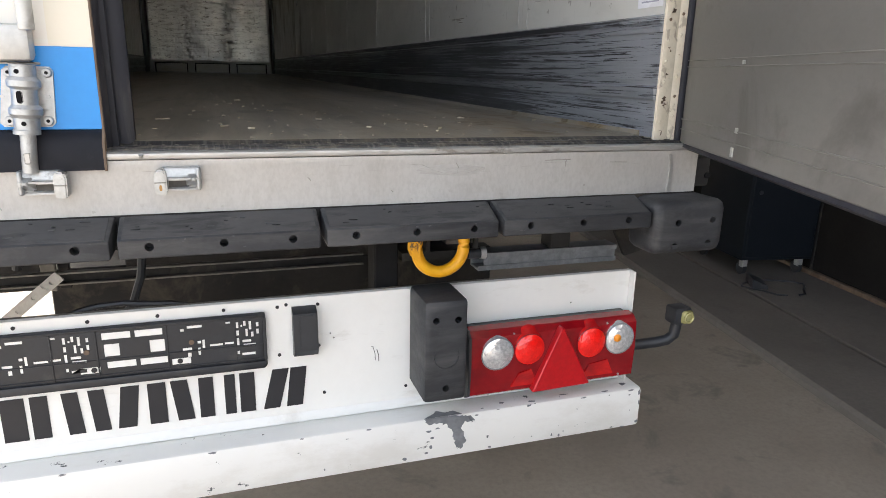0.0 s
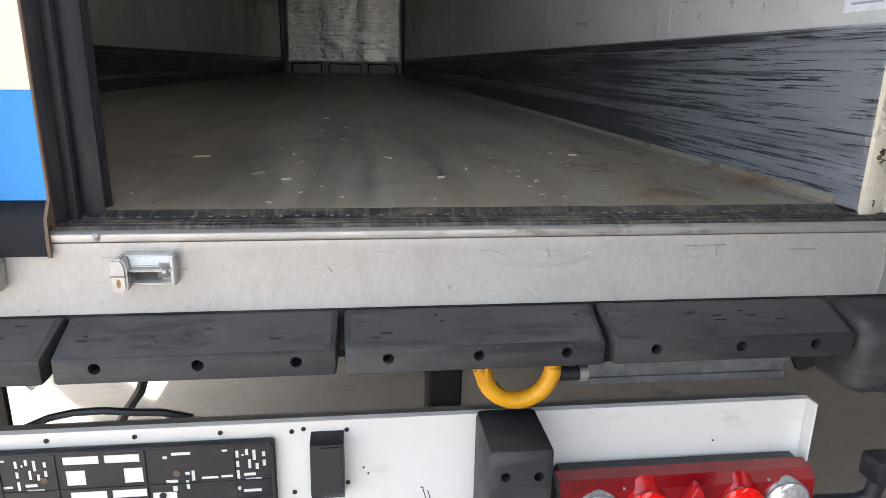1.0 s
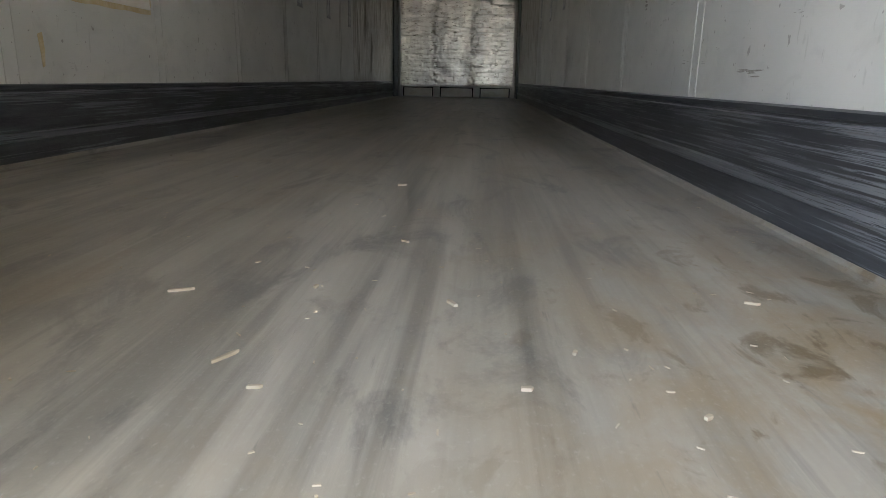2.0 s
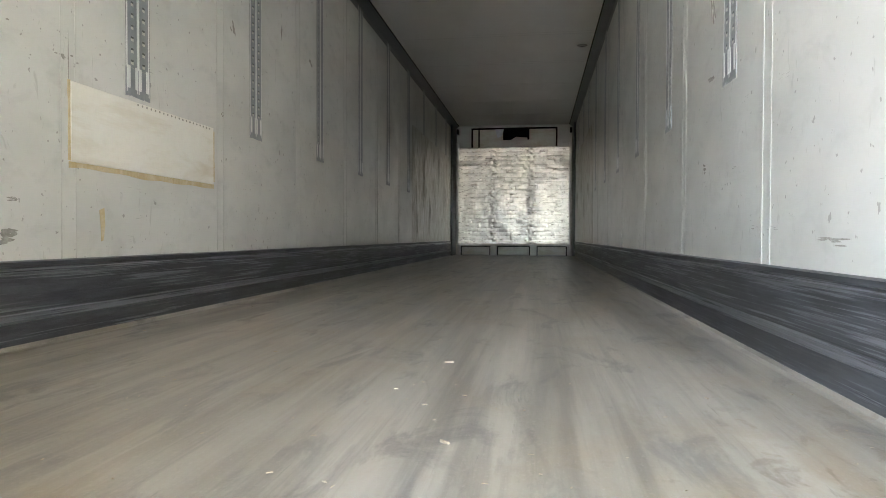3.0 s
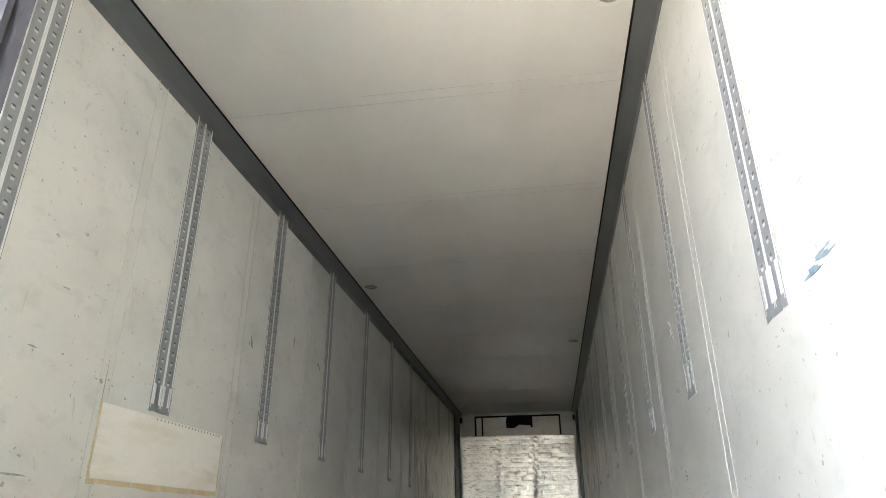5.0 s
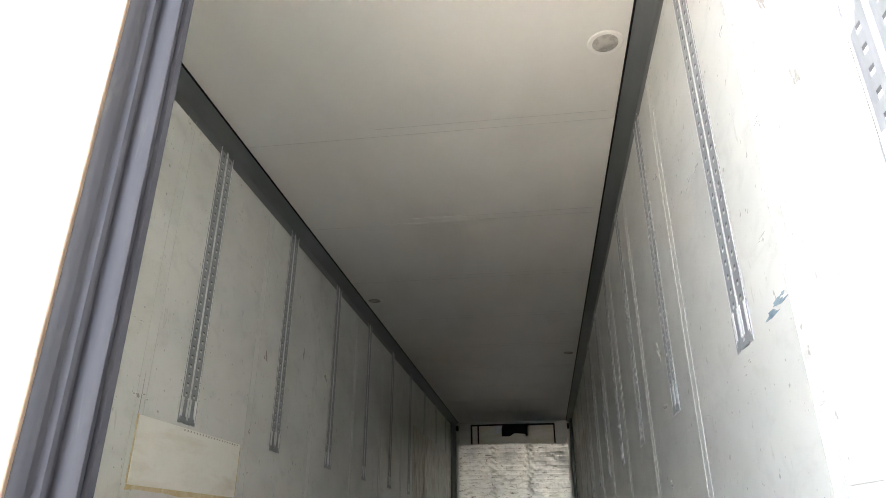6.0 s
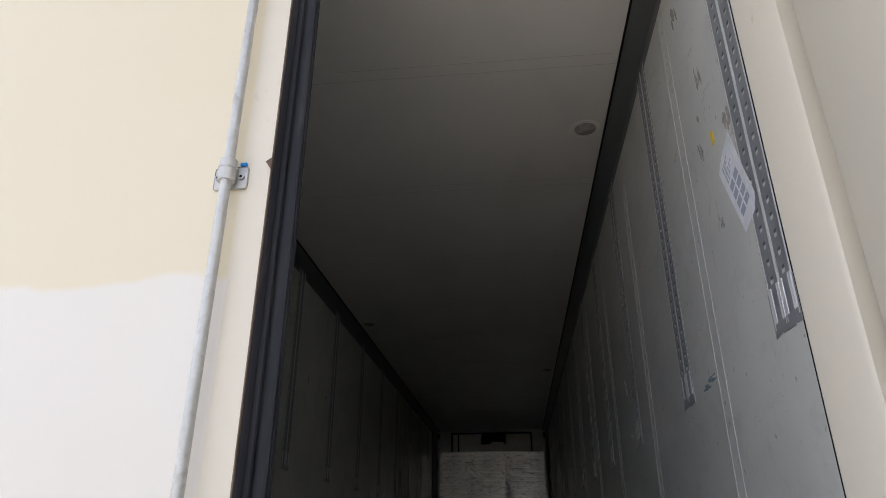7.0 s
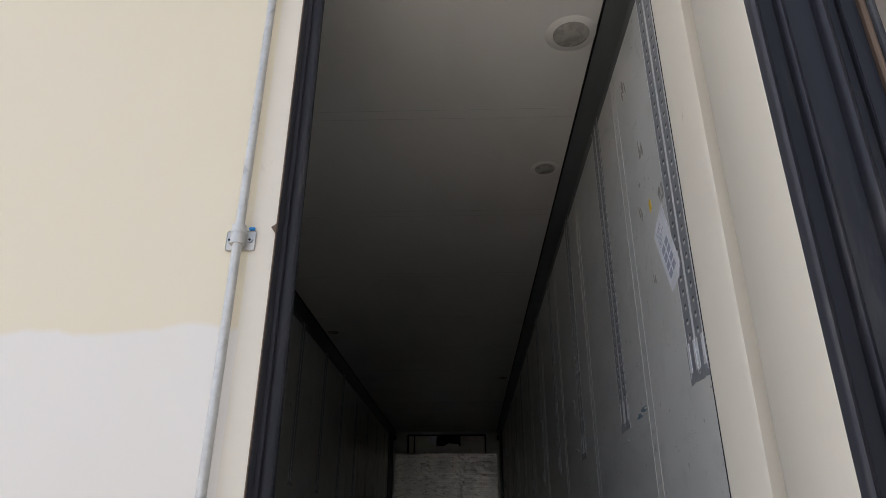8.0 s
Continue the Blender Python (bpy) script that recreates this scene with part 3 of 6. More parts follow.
part("tube", rod(bmesh.new(), hall_point(0.55, -2.5, 6.28), hall_point(0.55, 3.6, 6.28), 0.035), M_ROD, pipe)
part("elbow", sweep(bmesh.new(), [hall_point(0.55, 3.55, 6.28), hall_point(0.56, 3.7, 6.26), hall_point(0.62, 3.95, 6.2), hall_point(0.72, 4.2, 6.1),
                                  hall_point(0.8, 4.35, 5.9), hall_point(0.82, 4.4, 5.6)], 0.035, 12), M_ROD, pipe)
for v in (3.2, 3.45):
    part("coupling", rod(bmesh.new(), hall_point(0.55, v, 6.28), hall_point(0.55, v + 0.07, 6.28), 0.052), M_ROD, pipe)
part("bracket", rod(bmesh.new(), hall_point(0.8, 4.4, 5.62), hall_point(1.17, 4.4, 5.62), 0.03), M_ROD, pipe)

cabinet = thing("tool_cabinet", "dark navy steel cabinet on swivel castors beside the hall wall", "cabinet", hall_point(0.6, 1.98, 0.056), turn=-9.5, local=True)
part("body", boxed(0.0, 0.55, 0.0, 0.62, 0.115, 1.05, 0.012, 2), M_NAVY, cabinet)
part("door", boxed(0.02, 0.53, -0.012, 0.001, 0.14, 1.02, 0.005), M_NAVY, cabinet)
part("latch", rod(bmesh.new(), (0.07, -0.02, 0.6), (0.07, -0.008, 0.6), 0.014), M_BLACK, cabinet)
for cx, cy in ((0.06, 0.06), (0.49, 0.06), (0.06, 0.56), (0.49, 0.56)):
    castor = part("castor", boxed(cx - 0.02, cx + 0.02, cy - 0.03, cy + 0.02, 0.055, 0.116, 0.006), M_ZINC, cabinet)
    part("wheel", rod(bmesh.new(), (cx - 0.014, cy + 0.01, 0.045), (cx + 0.014, cy + 0.01, 0.045), 0.045), M_BLACK, castor)
cable = thing("power_cable", "loose black cable lying on the concrete", "cable", hall_point(0.95, 1.6, 0.056), kind="")
part("cord", sweep(bmesh.new(), [hall_point(0.72 + 0.2 * math.cos(a) * (1 + 0.25 * math.sin(3 * a)), 1.72 + 0.16 * math.sin(a), 0.062) for a in
                                 [0.35 * k for k in range(-4, 14)]], 0.006, 6), M_BLACK, cable)
chock = thing("foot_pedal", "small dark metal pedal below the cabinet", "pedal", hall_point(0.62, 1.8, 0.056), turn=-30, local=True)
part("plate", prism(bmesh.new(), [(-0.05, 0.0), (0.05, 0.0), (0.05, 0.02), (-0.05, 0.06)], "y", -0.09, 0.09), M_BLACK, chock)

# ================= the trailer body =================
F, W, LEN, TOP = 1.25, 1.23, 13.45, 3.955
floor = setting("floor", boxed(-1.236, 1.236, 0.022, LEN, 1.19, F), M_FLOOR, "worn grey-brown trailer floor with streaks and scrapes", "floor", 0)
setting("underside", boxed(-1.33, 1.33, 0.02, 13.6, 1.1, 1.185, 0.004), M_STEEL, "dark underside of the trailer floor", "floor")
setting("ceiling_outer", boxed(-1.33, 1.33, -0.02, 13.6, 4.02, 4.1, 0.01), M_WHITE, "white outer roof skin of the trailer", "roof")

ceiling = bmesh.new()
seam = [0.06] + [1.275 + 1.222 * k for k in range(10)] + [LEN]
for a, b in zip(seam, seam[1:]):
    box(ceiling, -1.152, 1.14, a + 0.0015, b - 0.0015, TOP, 4.015)
setting("ceiling", ceiling, M_CEIL, "off-white panelled trailer ceiling with fine joints", "ceiling", 0)
for k, y in enumerate(seam[1:-1]):
    for dy, x0, x1 in ((0.0, -1.12, 1.12), (-0.08, -0.3, 1.1)):
        setting("trim", boxed(x0, x1, y + dy - 0.0014, y + dy + 0.0014, TOP - 0.0008, TOP + 0.001), M_BEAD, "thin white sealant line on the ceiling", "joint", 0)

def creased_sheet(side, y0, y1, z0, z1, cell=0.02):
    """Wall lining knocked into upright creases by cargo."""
    r = random.Random(40 + side)
    creases = [(r.uniform(y0 + 0.1, y1 - 0.1), r.uniform(z0, z1 - 0.3), r.uniform(0.25, 1.1), r.uniform(0.035, 0.08), r.uniform(0.006, 0.018), r.uniform(-0.12, 0.12)) for _ in range(30)]
    ny, nz = int((y1 - y0) / cell), int((z1 - z0) / 0.05)
    bm, grid = bmesh.new(), []
    for j in range(nz + 1):
        z, line = z0 + (z1 - z0) * j / nz, []
        for n in range(ny + 1):
            y = y0 + (y1 - y0) * n / ny
            d = 0.002 + 0.003 * (1 + noise.noise((y * 3, z * 2, side)))
            for yc, zc, tall, wide, deep, lean in creases:
                if zc < z < zc + tall:
                    d += deep * math.exp(-((y - yc - lean * (z - zc)) / wide) ** 2) * math.sin(math.pi * (z - zc) / tall)
            if n in (0, ny) or j in (0, nz):
                d = 0.0
            line.append(bm.verts.new((side * (1.2304 - d), y, z)))
        grid.append(line)
    for p, q in zip(grid, grid[1:]):
        for n in range(ny):
            bm.faces.new((p[n], p[n + 1], q[n + 1], q[n]) if side < 0 else (p[n], q[n], q[n + 1], p[n + 1]))
    return bm


for side in (1, -1):
    s = side
    core = setting("wall_right" if s > 0 else "wall_left", boxed(s * 1.238, s * 1.335, 0.13, 13.6, 1.19, 4.015),
                   M_WALL, "off-white insulated trailer side wall with scuffed lining panels", "wall", 0)
    first, step = (2.02, 1.2) if s > 0 else (2.0, 1.175)
    cuts = [-0.02] + [first + step * k + d for k in range(-1, 10) for d in (-0.038, 0.038)] + [LEN]
    for a, b in zip(cuts, cuts[1:]):
        if a < 0:                              # by the rear post the upper panel stops short of the slanted jamb
            part("lining_panel", boxed(s * W, s * 1.239, a + 0.001, b - 0.001, 1.545, 1.8), M_WALL, core, smooth=0)
        part("lining_panel", boxed(s * W, s * 1.239, max(a + 0.001, 0.132), b - 0.001, 1.801 if a < 0 else 1.545, 3.93), M_WALL, core, smooth=0)
        if b < LEN:
            part("sealant_line", boxed(s * (W - 0.0014), s * (W + 0.001), b - 0.0014, b + 0.0014, 1.552, 3.9), M_BEAD, core, smooth=0)
    kick = prism(bmesh.new(), [(s * 1.24, 1.25), (s * 1.222, 1.25), (s * 1.222, 1.342), (s * 1.215, 1.348), (s * 1.217, 1.36), (s * 1.213, 1.373),
                               (s * 1.2225, 1.378), (s * 1.2235, 1.382), (s * 1.222, 1.386), (s * 1.222, 1.508), (s * 1.217, 1.512), (s * 1.217, 1.52), (s * 1.222, 1.524), (s * 1.222, 1.53),
                               (s * 1.214, 1.534), (s * 1.214, 1.548), (s * 1.226, 1.553), (s * 1.24, 1.553)], "y", -0.028, 13.4)
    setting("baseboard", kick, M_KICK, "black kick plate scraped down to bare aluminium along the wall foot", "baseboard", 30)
    rise = 0.014 if s > 0 else 0.02
    setting("trim", prism(bmesh.new(), [(s * 1.2215, F + 0.0005), (s * 1.196, F + 0.0005), (s * 1.204, F + 0.003), (s * 1.213, F + 0.3 * rise), (s * 1.2185, F + 0.75 * rise), (s * 1.2205, F + rise),
                                        (s * 1.2215, F + rise)], "y", 0.023, 13.4),
            M_FLOOR, "floor coating turned up against the kick plate", "trim")
    low, top = (3.845, 1.142) if s > 0 else (3.825, 1.155)
    setting("trim", prism(bmesh.new(), [(s * 1.2385, low), (s * 1.2292, low), (s * 1.2287, low + 0.003), (s * 1.2284, 3.88), (s * 1.224, 3.893), (s * top, 3.948), (s * (top - 0.003), 3.953),
                                        (s * (top - 0.0035), 3.975), (s * 1.2385, 3.975)], "y", 0.06, LEN),
            M_COVE, "grey metal corner strip between wall and ceiling", "trim")
    setting("trim", boxed(s * (top - 0.014), s * (top - 0.003), 0.06, LEN, TOP - 0.004, TOP + 0.002), M_DARK, "black seal line beside the ceiling", "trim", 0)
    part("metal_lining", creased_sheet(s, 8.7, 12.74, 1.556, 3.2), M_SIDEFOIL, core, "dented bright metal lining", 60)
    # dark corner posts by the bulkhead
    setting("corner_post", boxed(s * 1.19, s * 1.2295, 12.75, 13.40, 1.26, 3.885, 0.01, 2), M_COVE, "dark metal corner post beside the bulkhead", "post")

# front wall, bulkhead lining, air-duct openings
front = setting("wall_front", boxed(-1.335, 1.335, LEN, 13.6, 1.19, 4.015), M_WALL, "off-white front wall of the trailer", "wall", 0)
bulk = thing("bulkhead_panel", "dented bright metal air bulkhead at the front wall", "bulkhead", (0, 13.3, F))
part("backing", boxed(-1.138, 1.138, 13.315, 13.36, 1.482, 3.485, 0.006), M_ALU, bulk)


def dented_sheet(x0, x1, z0, z1, y, rows=23, length=0.46, cell=0.0115):
    """A thin metal sheet pressed into staggered courses, knocked about by cargo, most of all along two upright lines."""
    r = random.Random(12)
    nx, nz, high = int((x1 - x0) / cell), int((z1 - z0) / cell), (z1 - z0) / rows
    shift = [r.uniform(0, length) for _ in range(rows)]
    tilt = {(i, k): (r.gauss(0, 0.022), r.gauss(0, 0.016), r.uniform(0, 0.002)) for i in range(rows) for k in range(-1, 9)}
    bm, grid = bmesh.new(), []
    for j in range(nz + 1):
        z = z0 + (z1 - z0) * j / nz
        i = min(rows - 1, int((z - z0) / high))
        v = (z - z0) - (i + 0.5) * high
        line = []
        for n in range(nx + 1):
            x = x0 + (x1 - x0) * n / nx
            k, u = divmod(x - x0 + shift[i], length)
            u -= length / 2
            a, b, off = tilt[i, int(k)]
            edge = min(high / 2 - abs(v), (length / 2 - abs(u)) * 0.9 + 0.002)
            d = off + a * u * 0.35 + b * v - 0.0022 * max(0.0, 1 - edge / 0.012)
            d += 0.007 * noise.noise((x * 4, z * 5, 1.0)) + 0.0016 * noise.noise((x * 22, z * 14, 5.0))
            for c in (-0.42, 0.34):
                d += 0.0115 * math.exp(-((x - c) / 0.09) ** 2) * noise.noise((x * 17, z * 17, c))
            line.append(bm.verts.new((x, y - max(0.0, d + 0.006), z)))
        grid.append(line)
    for p, q in zip(grid, grid[1:]):
        for n in range(nx):
            bm.faces.new((p[n], p[n + 1], q[n + 1], q[n]))
    return bm


part("lining", dented_sheet(-1.137, 1.137, 1.483, 3.484, 13.314), M_FOIL, bulk, "dented metal sheet in staggered courses", 60)
for x0, x1 in ((-1.2, -1.1), (-0.47, -0.34), (0.35, 0.48), (1.1, 1.2)):
    part("leg", boxed(x0, x1, 13.31, 13.44, 1.25, 1.481, 0.006), M_WALL, bulk)
part("head_rail", boxed(-1.2, 1.2, 13.335, 13.44, 1.448, 1.4815, 0.004), M_WALL, bulk)
for x0, x1 in ((-1.098, -0.472), (-0.338, 0.348), (0.482, 1.098)):
    duct = part("duct_opening", boxed(x0 + 0.03, x1 - 0.03, 13.4, 13.445, 1.27, 1.43, 0.004), M_REPAIR, bulk)
    # Flat near-black strips draw the shade around each duct opening.
    for u0, u1, w0, w1 in ((x0, x1, 1.43, 1.446), (x0, x0 + 0.02, 1.255, 1.43), (x1 - 0.02, x1, 1.255, 1.43)):
        part("edge_shade", boxed(u0, u1, 13.395, 13.44, w0, w1), M_DARK, duct, smooth=0)
for s in (-1, 1):
    part("side_frame", boxed(s * 1.14, s * 1.185, 13.32, 13.44, 1.4825, 3.6, 0.004), M_WALL, bulk)
evap = thing("evaporator_unit", "cooling unit housing in a dark frame above the bulkhead", "cooling unit", (0, 13.4, 3.5))
part("housing", boxed(-0.84, 0.86, 13.36, 13.449, 3.49, 3.86, 0.006), M_REPAIR, evap)
for x0, x1, z0, z1 in ((-0.875, -0.845, 3.49, 3.89), (0.862, 0.892, 3.49, 3.89), (-0.845, 0.862, 3.862, 3.892), (-0.73, -0.7, 3.49, 3.86)):
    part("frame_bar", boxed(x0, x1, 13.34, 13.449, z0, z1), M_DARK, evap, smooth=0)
# A near-black block stands for the shade inside the fan opening.
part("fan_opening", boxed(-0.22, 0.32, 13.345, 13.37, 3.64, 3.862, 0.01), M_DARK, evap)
part("hanging_strap", prism(bmesh.new(), [(-0.38, 3.86), (-0.2, 3.86), (-0.24, 3.72), (-0.33, 3.68)], "y", 13.335, 13.345), M_PAPER, evap)
part("lower_lip", prism(bmesh.new(), [(-0.1, 3.5), (0.3, 3.5), (0.28, 3.68), (0.05, 3.7), (-0.08, 3.62)], "y", 13.335, 13.358), M_REPAIR, evap)
for s in (-1, 1):
    lug = thing("corner_lug", "small black rubber lug in the upper corner", "lug", (s * 1.17, 13.4, 3.8), "corner lugs")
    part("block", boxed(s * 1.145, s * 1.185, 13.36, 13.449, 3.78, 3.885, 0.008), M_DARK, lug)

# rear frame
for s in (-1, 1):
    outline = [(s * 1.2405, 0.126), (s * 1.2405, -0.021), (s * 1.2245, -0.03), (s * 1.2265, -0.037), (s * 1.235, -0.0385), (s * 1.268, -0.03), (s * 1.282, -0.034),
               (s * 1.3, -0.032), (s * 1.335, -0.032), (s * 1.335, 0.126)]
    post = setting("post_right" if s > 0 else "post_left", prism(bmesh.new(), outline, "z", 1.24, 1.8), M_CREAM, "cream rear corner post, scuffed near its foot", "post", 30)
    upper = [(s * 1.2405, 0.126), (s * 1.2325, 0.131), (s * 1.2295, 0.128), (s * 1.262, -0.02), (s * 1.272, -0.032), (s * 1.3, -0.034), (s * 1.335, -0.032), (s * 1.335, 0.126)]
    part("upper_post", prism(bmesh.new(), upper, "z", 1.8005, 4.0), M_CREAM, post, "plain cream slanted jamb", 30)
    if s > 0:
        part("foot_cover", prism(bmesh.new(), [(1.2238, -0.0305), (1.2255, -0.0382), (1.2352, -0.0398), (1.268, -0.0312), (1.282, -0.0352), (1.3, -0.0332), (1.302, -0.0322),
                                               (1.282, -0.0342), (1.268, -0.0302), (1.235, -0.0387), (1.2263, -0.0372)], "z", 1.2405, 1.799), M_POST, post, "scuffed cream cover", 30)
        part("corner_seal", boxed(1.2862, 1.2995, -0.05, -0.0345, 1.236, 1.79, 0.004, 2), M_GASKET, post, "black rubber corner seal")
        part("gap_seal", boxed(1.2282, 1.2299, 0.1318, 0.135, 1.8, 3.88), M_DARK, post, smooth=0)
        for k in range(10):
            for x, y in ((1.2365, -0.0398), (1.2765, -0.0345)):
                z = 1.29 + 0.05 * k + (0.015 if x > 1.27 else 0)
                part("rivet", ball(bmesh.new(), (x, y, z), 0.0042, (1, 0.6, 1), 8), M_RUST if k % 4 == 1 else M_POST, post)
        for z, w, seed in ((1.262, 0.01, 1), (1.335, 0.006, 2), (1.35, 0.008, 3), (1.47, 0.007, 4), (1.56, 0.007, 5), (1.69, 0.008, 6), (1.41, 0.005, 7)):
            r2 = random.Random(seed)
            pts = [(1.2375 + 0.014 * r2.random() + w * (0.4 + 0.5 * r2.random()) * math.cos(a), z + 1.3 * w * (0.4 + 0.5 * r2.random()) * math.sin(a)) for a in [k * math.pi / 5 for k in range(10)]]
            chip_bm = bmesh.new()
            chip_bm.faces.new([chip_bm.verts.new((x, -0.0405 + (x - 1.235) * 0.262, zz)) for x, zz in pts])
            bmesh.ops.solidify(chip_bm, geom=chip_bm.faces[:], thickness=0.0006)
            part("paint_chip", chip_bm, M_RUST, post, "bare brown spot", 0)
setting("rear_header", boxed(-1.335, 1.335, -0.02, 0.058, TOP + 0.005, 4.019, 0.004), M_POST, "cream header beam over the rear door opening", "beam")

sill = setting("rear_sill", prism(bmesh.new(), [(-0.07, 1.112), (-0.07, 1.205), (-0.0715, 1.2085), (-0.0715, 1.221), (-0.0615, 1.2215), (0.018, 1.19), (0.018, 1.112)],
                                  "x", -1.343, 1.343), M_ALU, "dull aluminium rear sill with scratches and dirt runs", "sill")
part("buffer_rail", boxed(-1.34, 1.34, -0.0695, -0.03, 1.04, 1.1115, 0.002), M_STEEL, sill, "dark steel rail behind the buffers")
lip = bmesh.new()
prism(lip, [(-0.0714, 1.2222), (-0.0745, 1.224), (-0.0765, 1.229), (-0.0755, 1.2345), (-0.071, 1.2378), (-0.0625, 1.2385), (-0.0615, 1.2222)], "x", -1.343, 1.343)
part("lip", lip, M_LIP, sill, "worn bright aluminium edge")
part("end_weld", prism(bmesh.new(), [(1.255, 1.115), (1.262, 1.115), (1.268, 1.17), (1.26, 1.212), (1.252, 1.212), (1.258, 1.17)], "y", -0.0735, -0.0695), M_LIP, sill)
part("bolt_head", rod(bmesh.new(), (0.012, -0.08, 1.234), (0.012, -0.074, 1.228), 0.0045, 8), M_LIP, sill)
# Darker ovals, with the arc below, paint the soft shading of a dent.
for dx, w, h, z in ((0.0, 0.17, 0.026, 1.186), (0.02, 0.1, 0.012, 1.178), (-0.05, 0.05, 0.008, 1.188)):
    r4 = random.Random(int(w * 1000))
    dent = [(0.66 + dx + w / 2 * k * math.cos(a), z + h / 2 * k * math.sin(a)) for a, k in [(2 * math.pi * n / 26, r4.uniform(0.85, 1.05)) for n in range(26)]]
    part("scrape", prism(bmesh.new(), dent, "y", -0.0704 - 0.0001 * (w < 0.12), -0.0695), M_DENT, sill, "shallow dent with its shading painted as a darker patch", 0)
for x0, z0, x1, z1 in ((0.335, 1.178, 0.342, 1.17), (0.955, 1.2, 0.957, 1.186), (0.955, 1.206, 0.959, 1.199), (-0.25, 1.15, -0.24, 1.13), (-0.262, 1.14, -0.25, 1.134),
                       (0.52, 1.143, 0.524, 1.139), (1.08, 1.195, 1.13, 1.194), (0.9, 1.203, 0.97, 1.204)):
    part("scratch", sweep(bmesh.new(), [(x0, -0.0701, z0), ((x0 + x1) / 2 + 0.001, -0.0701, (z0 + z1) / 2), (x1, -0.0701, z1)], 0.0009, 4), M_SCUFF, sill)
part("dent_edge", sweep(bmesh.new(), [(0.592, -0.0702, 1.199), (0.625, -0.0702, 1.184), (0.66, -0.0702, 1.175), (0.69, -0.0702, 1.1745), (0.72, -0.0702, 1.183), (0.748, -0.0702, 1.197)], 0.0008, 4),
     M_SMEAR, sill, "crease along the dent")
part("dent_crack", sweep(bmesh.new(), [(0.674, -0.0702, 1.202), (0.679, -0.0704, 1.192), (0.6765, -0.0702, 1.179)], 0.0009, 4), M_SCUFF, sill)
scuffed = random.Random(31)
for k in range(34):                              # fine level scratches below the lip and dirt near the foot
    x, near_top = scuffed.uniform(-0.1, 1.2), k % 4
    z = scuffed.uniform(1.178, 1.204) if near_top else scuffed.uniform(1.118, 1.14)
    half = scuffed.uniform(0.008, 0.03) if near_top else scuffed.uniform(0.003, 0.007)
    mark = [(x + half * q * math.cos(a), z + (0.0006 if near_top else half * 0.8) * q * math.sin(a)) for a, q in [(2 * math.pi * n / 10, scuffed.uniform(0.5, 1.0)) for n in range(10)]]
    part("scuff", prism(bmesh.new(), mark, "y", -0.0703, -0.0695), M_DENT if k % 3 else M_SMEAR, sill, "", 0)
threshold = setting("threshold", boxed(-1.3, 1.3, -0.0612, 0.0215, 1.19, 1.2435, 0.002), M_SILLTOP, "black ribbed threshold worn to bare metal", "threshold")
for y0 in (-0.05, -0.034):
    part("rib", boxed(-1.29, 1.29, y0, y0 + 0.006, 1.243, 1.2455, 0.001), M_SILLTOP, threshold)
part("backing_strip", prism(bmesh.new(), [(0.001, 1.2434), (0.0216, 1.2434), (0.0216, 1.2498), (0.012, 1.2488)], "x", -1.29, 1.22), M_SILLTOP, threshold)
stud_bm = bmesh.new()
rod(stud_bm, (0, 0, 0), (0, 0, 0.0022), 0.0048, 10, 0.0035)
STUD = finish(stud_bm, "stud", M_STUD)
for k in range(49):
    piece("stud", STUD, threshold, (-0.03 + 0.0264 * k, -0.0045, 1.2425))

# ================= rear doors =================
door1 = thing("door_1", "closed cream rear door with a blue foot band and silver locking rod", "door", (-0.7, -0.05, 1.222), kind="structure")
part("skin", boxed(-1.325, -0.053, -0.055, 0.03, 1.224, 3.985, 0.004), M_DOOR, door1)
part("edge_margin", boxed(-0.128, -0.0535, -0.0562, -0.0552, 1.4345, 3.984), M_CREAM, door1, "paler cream edge", 0)
part("blue_band", boxed(-1.325, -0.0535, -0.0575, -0.0551, 1.281, 1.4335, 0.001), M_BLUE, door1, "bright blue band")
part("bottom_seal", prism(bmesh.new(), [(-0.0551, 1.281), (-0.0575, 1.281), (-0.066, 1.276), (-0.0775, 1.258), (-0.08, 1.222), (-0.0795, 1.2045), (-0.0775, 1.2045), (-0.0775, 1.242), (-0.0551, 1.246)], "x", -1.325, -0.054), M_FOOT, door1)
trim = part("edge_trim", boxed(-0.0537, -0.0495, -0.0615, -0.0545, 1.223, 3.98, 0.001), M_RUST, door1, "brown worn edge trim")
part("trim_foot", prism(bmesh.new(), [(-0.0617, 1.285), (-0.068, 1.275), (-0.0795, 1.258), (-0.0825, 1.222), (-0.082, 1.203), (-0.0776, 1.203), (-0.0776, 1.245), (-0.0617, 1.25)], "x", -0.0538, -0.0492), M_RUST, trim)
seal = [(-0.053, -0.0545), (-0.048, -0.052), (-0.0445, -0.042), (-0.0415, -0.034), (-0.049, -0.026), (-0.045, -0.018), (-0.034, -0.016), (-0.032, -0.008), (-0.044, 0.0), (-0.04, 0.008),
        (-0.016, 0.006), (-0.006, 0.014), (-0.009, 0.026), (-0.024, 0.03), (-0.024, 0.036), (-0.01, 0.04), (-0.008, 0.052), (-0.02, 0.06), (-0.053, 0.06)]
part("edge_seal", prism(bmesh.new(), seal, "z", 1.236, 3.975), M_GASKET, door1, "black ribbed rubber seal", 50)
part("seal_lug", prism(bmesh.new(), [(-0.0665, 2.636), (-0.05, 2.648), (-0.05, 2.611)], "y", -0.066, -0.05), M_RUST, door1)
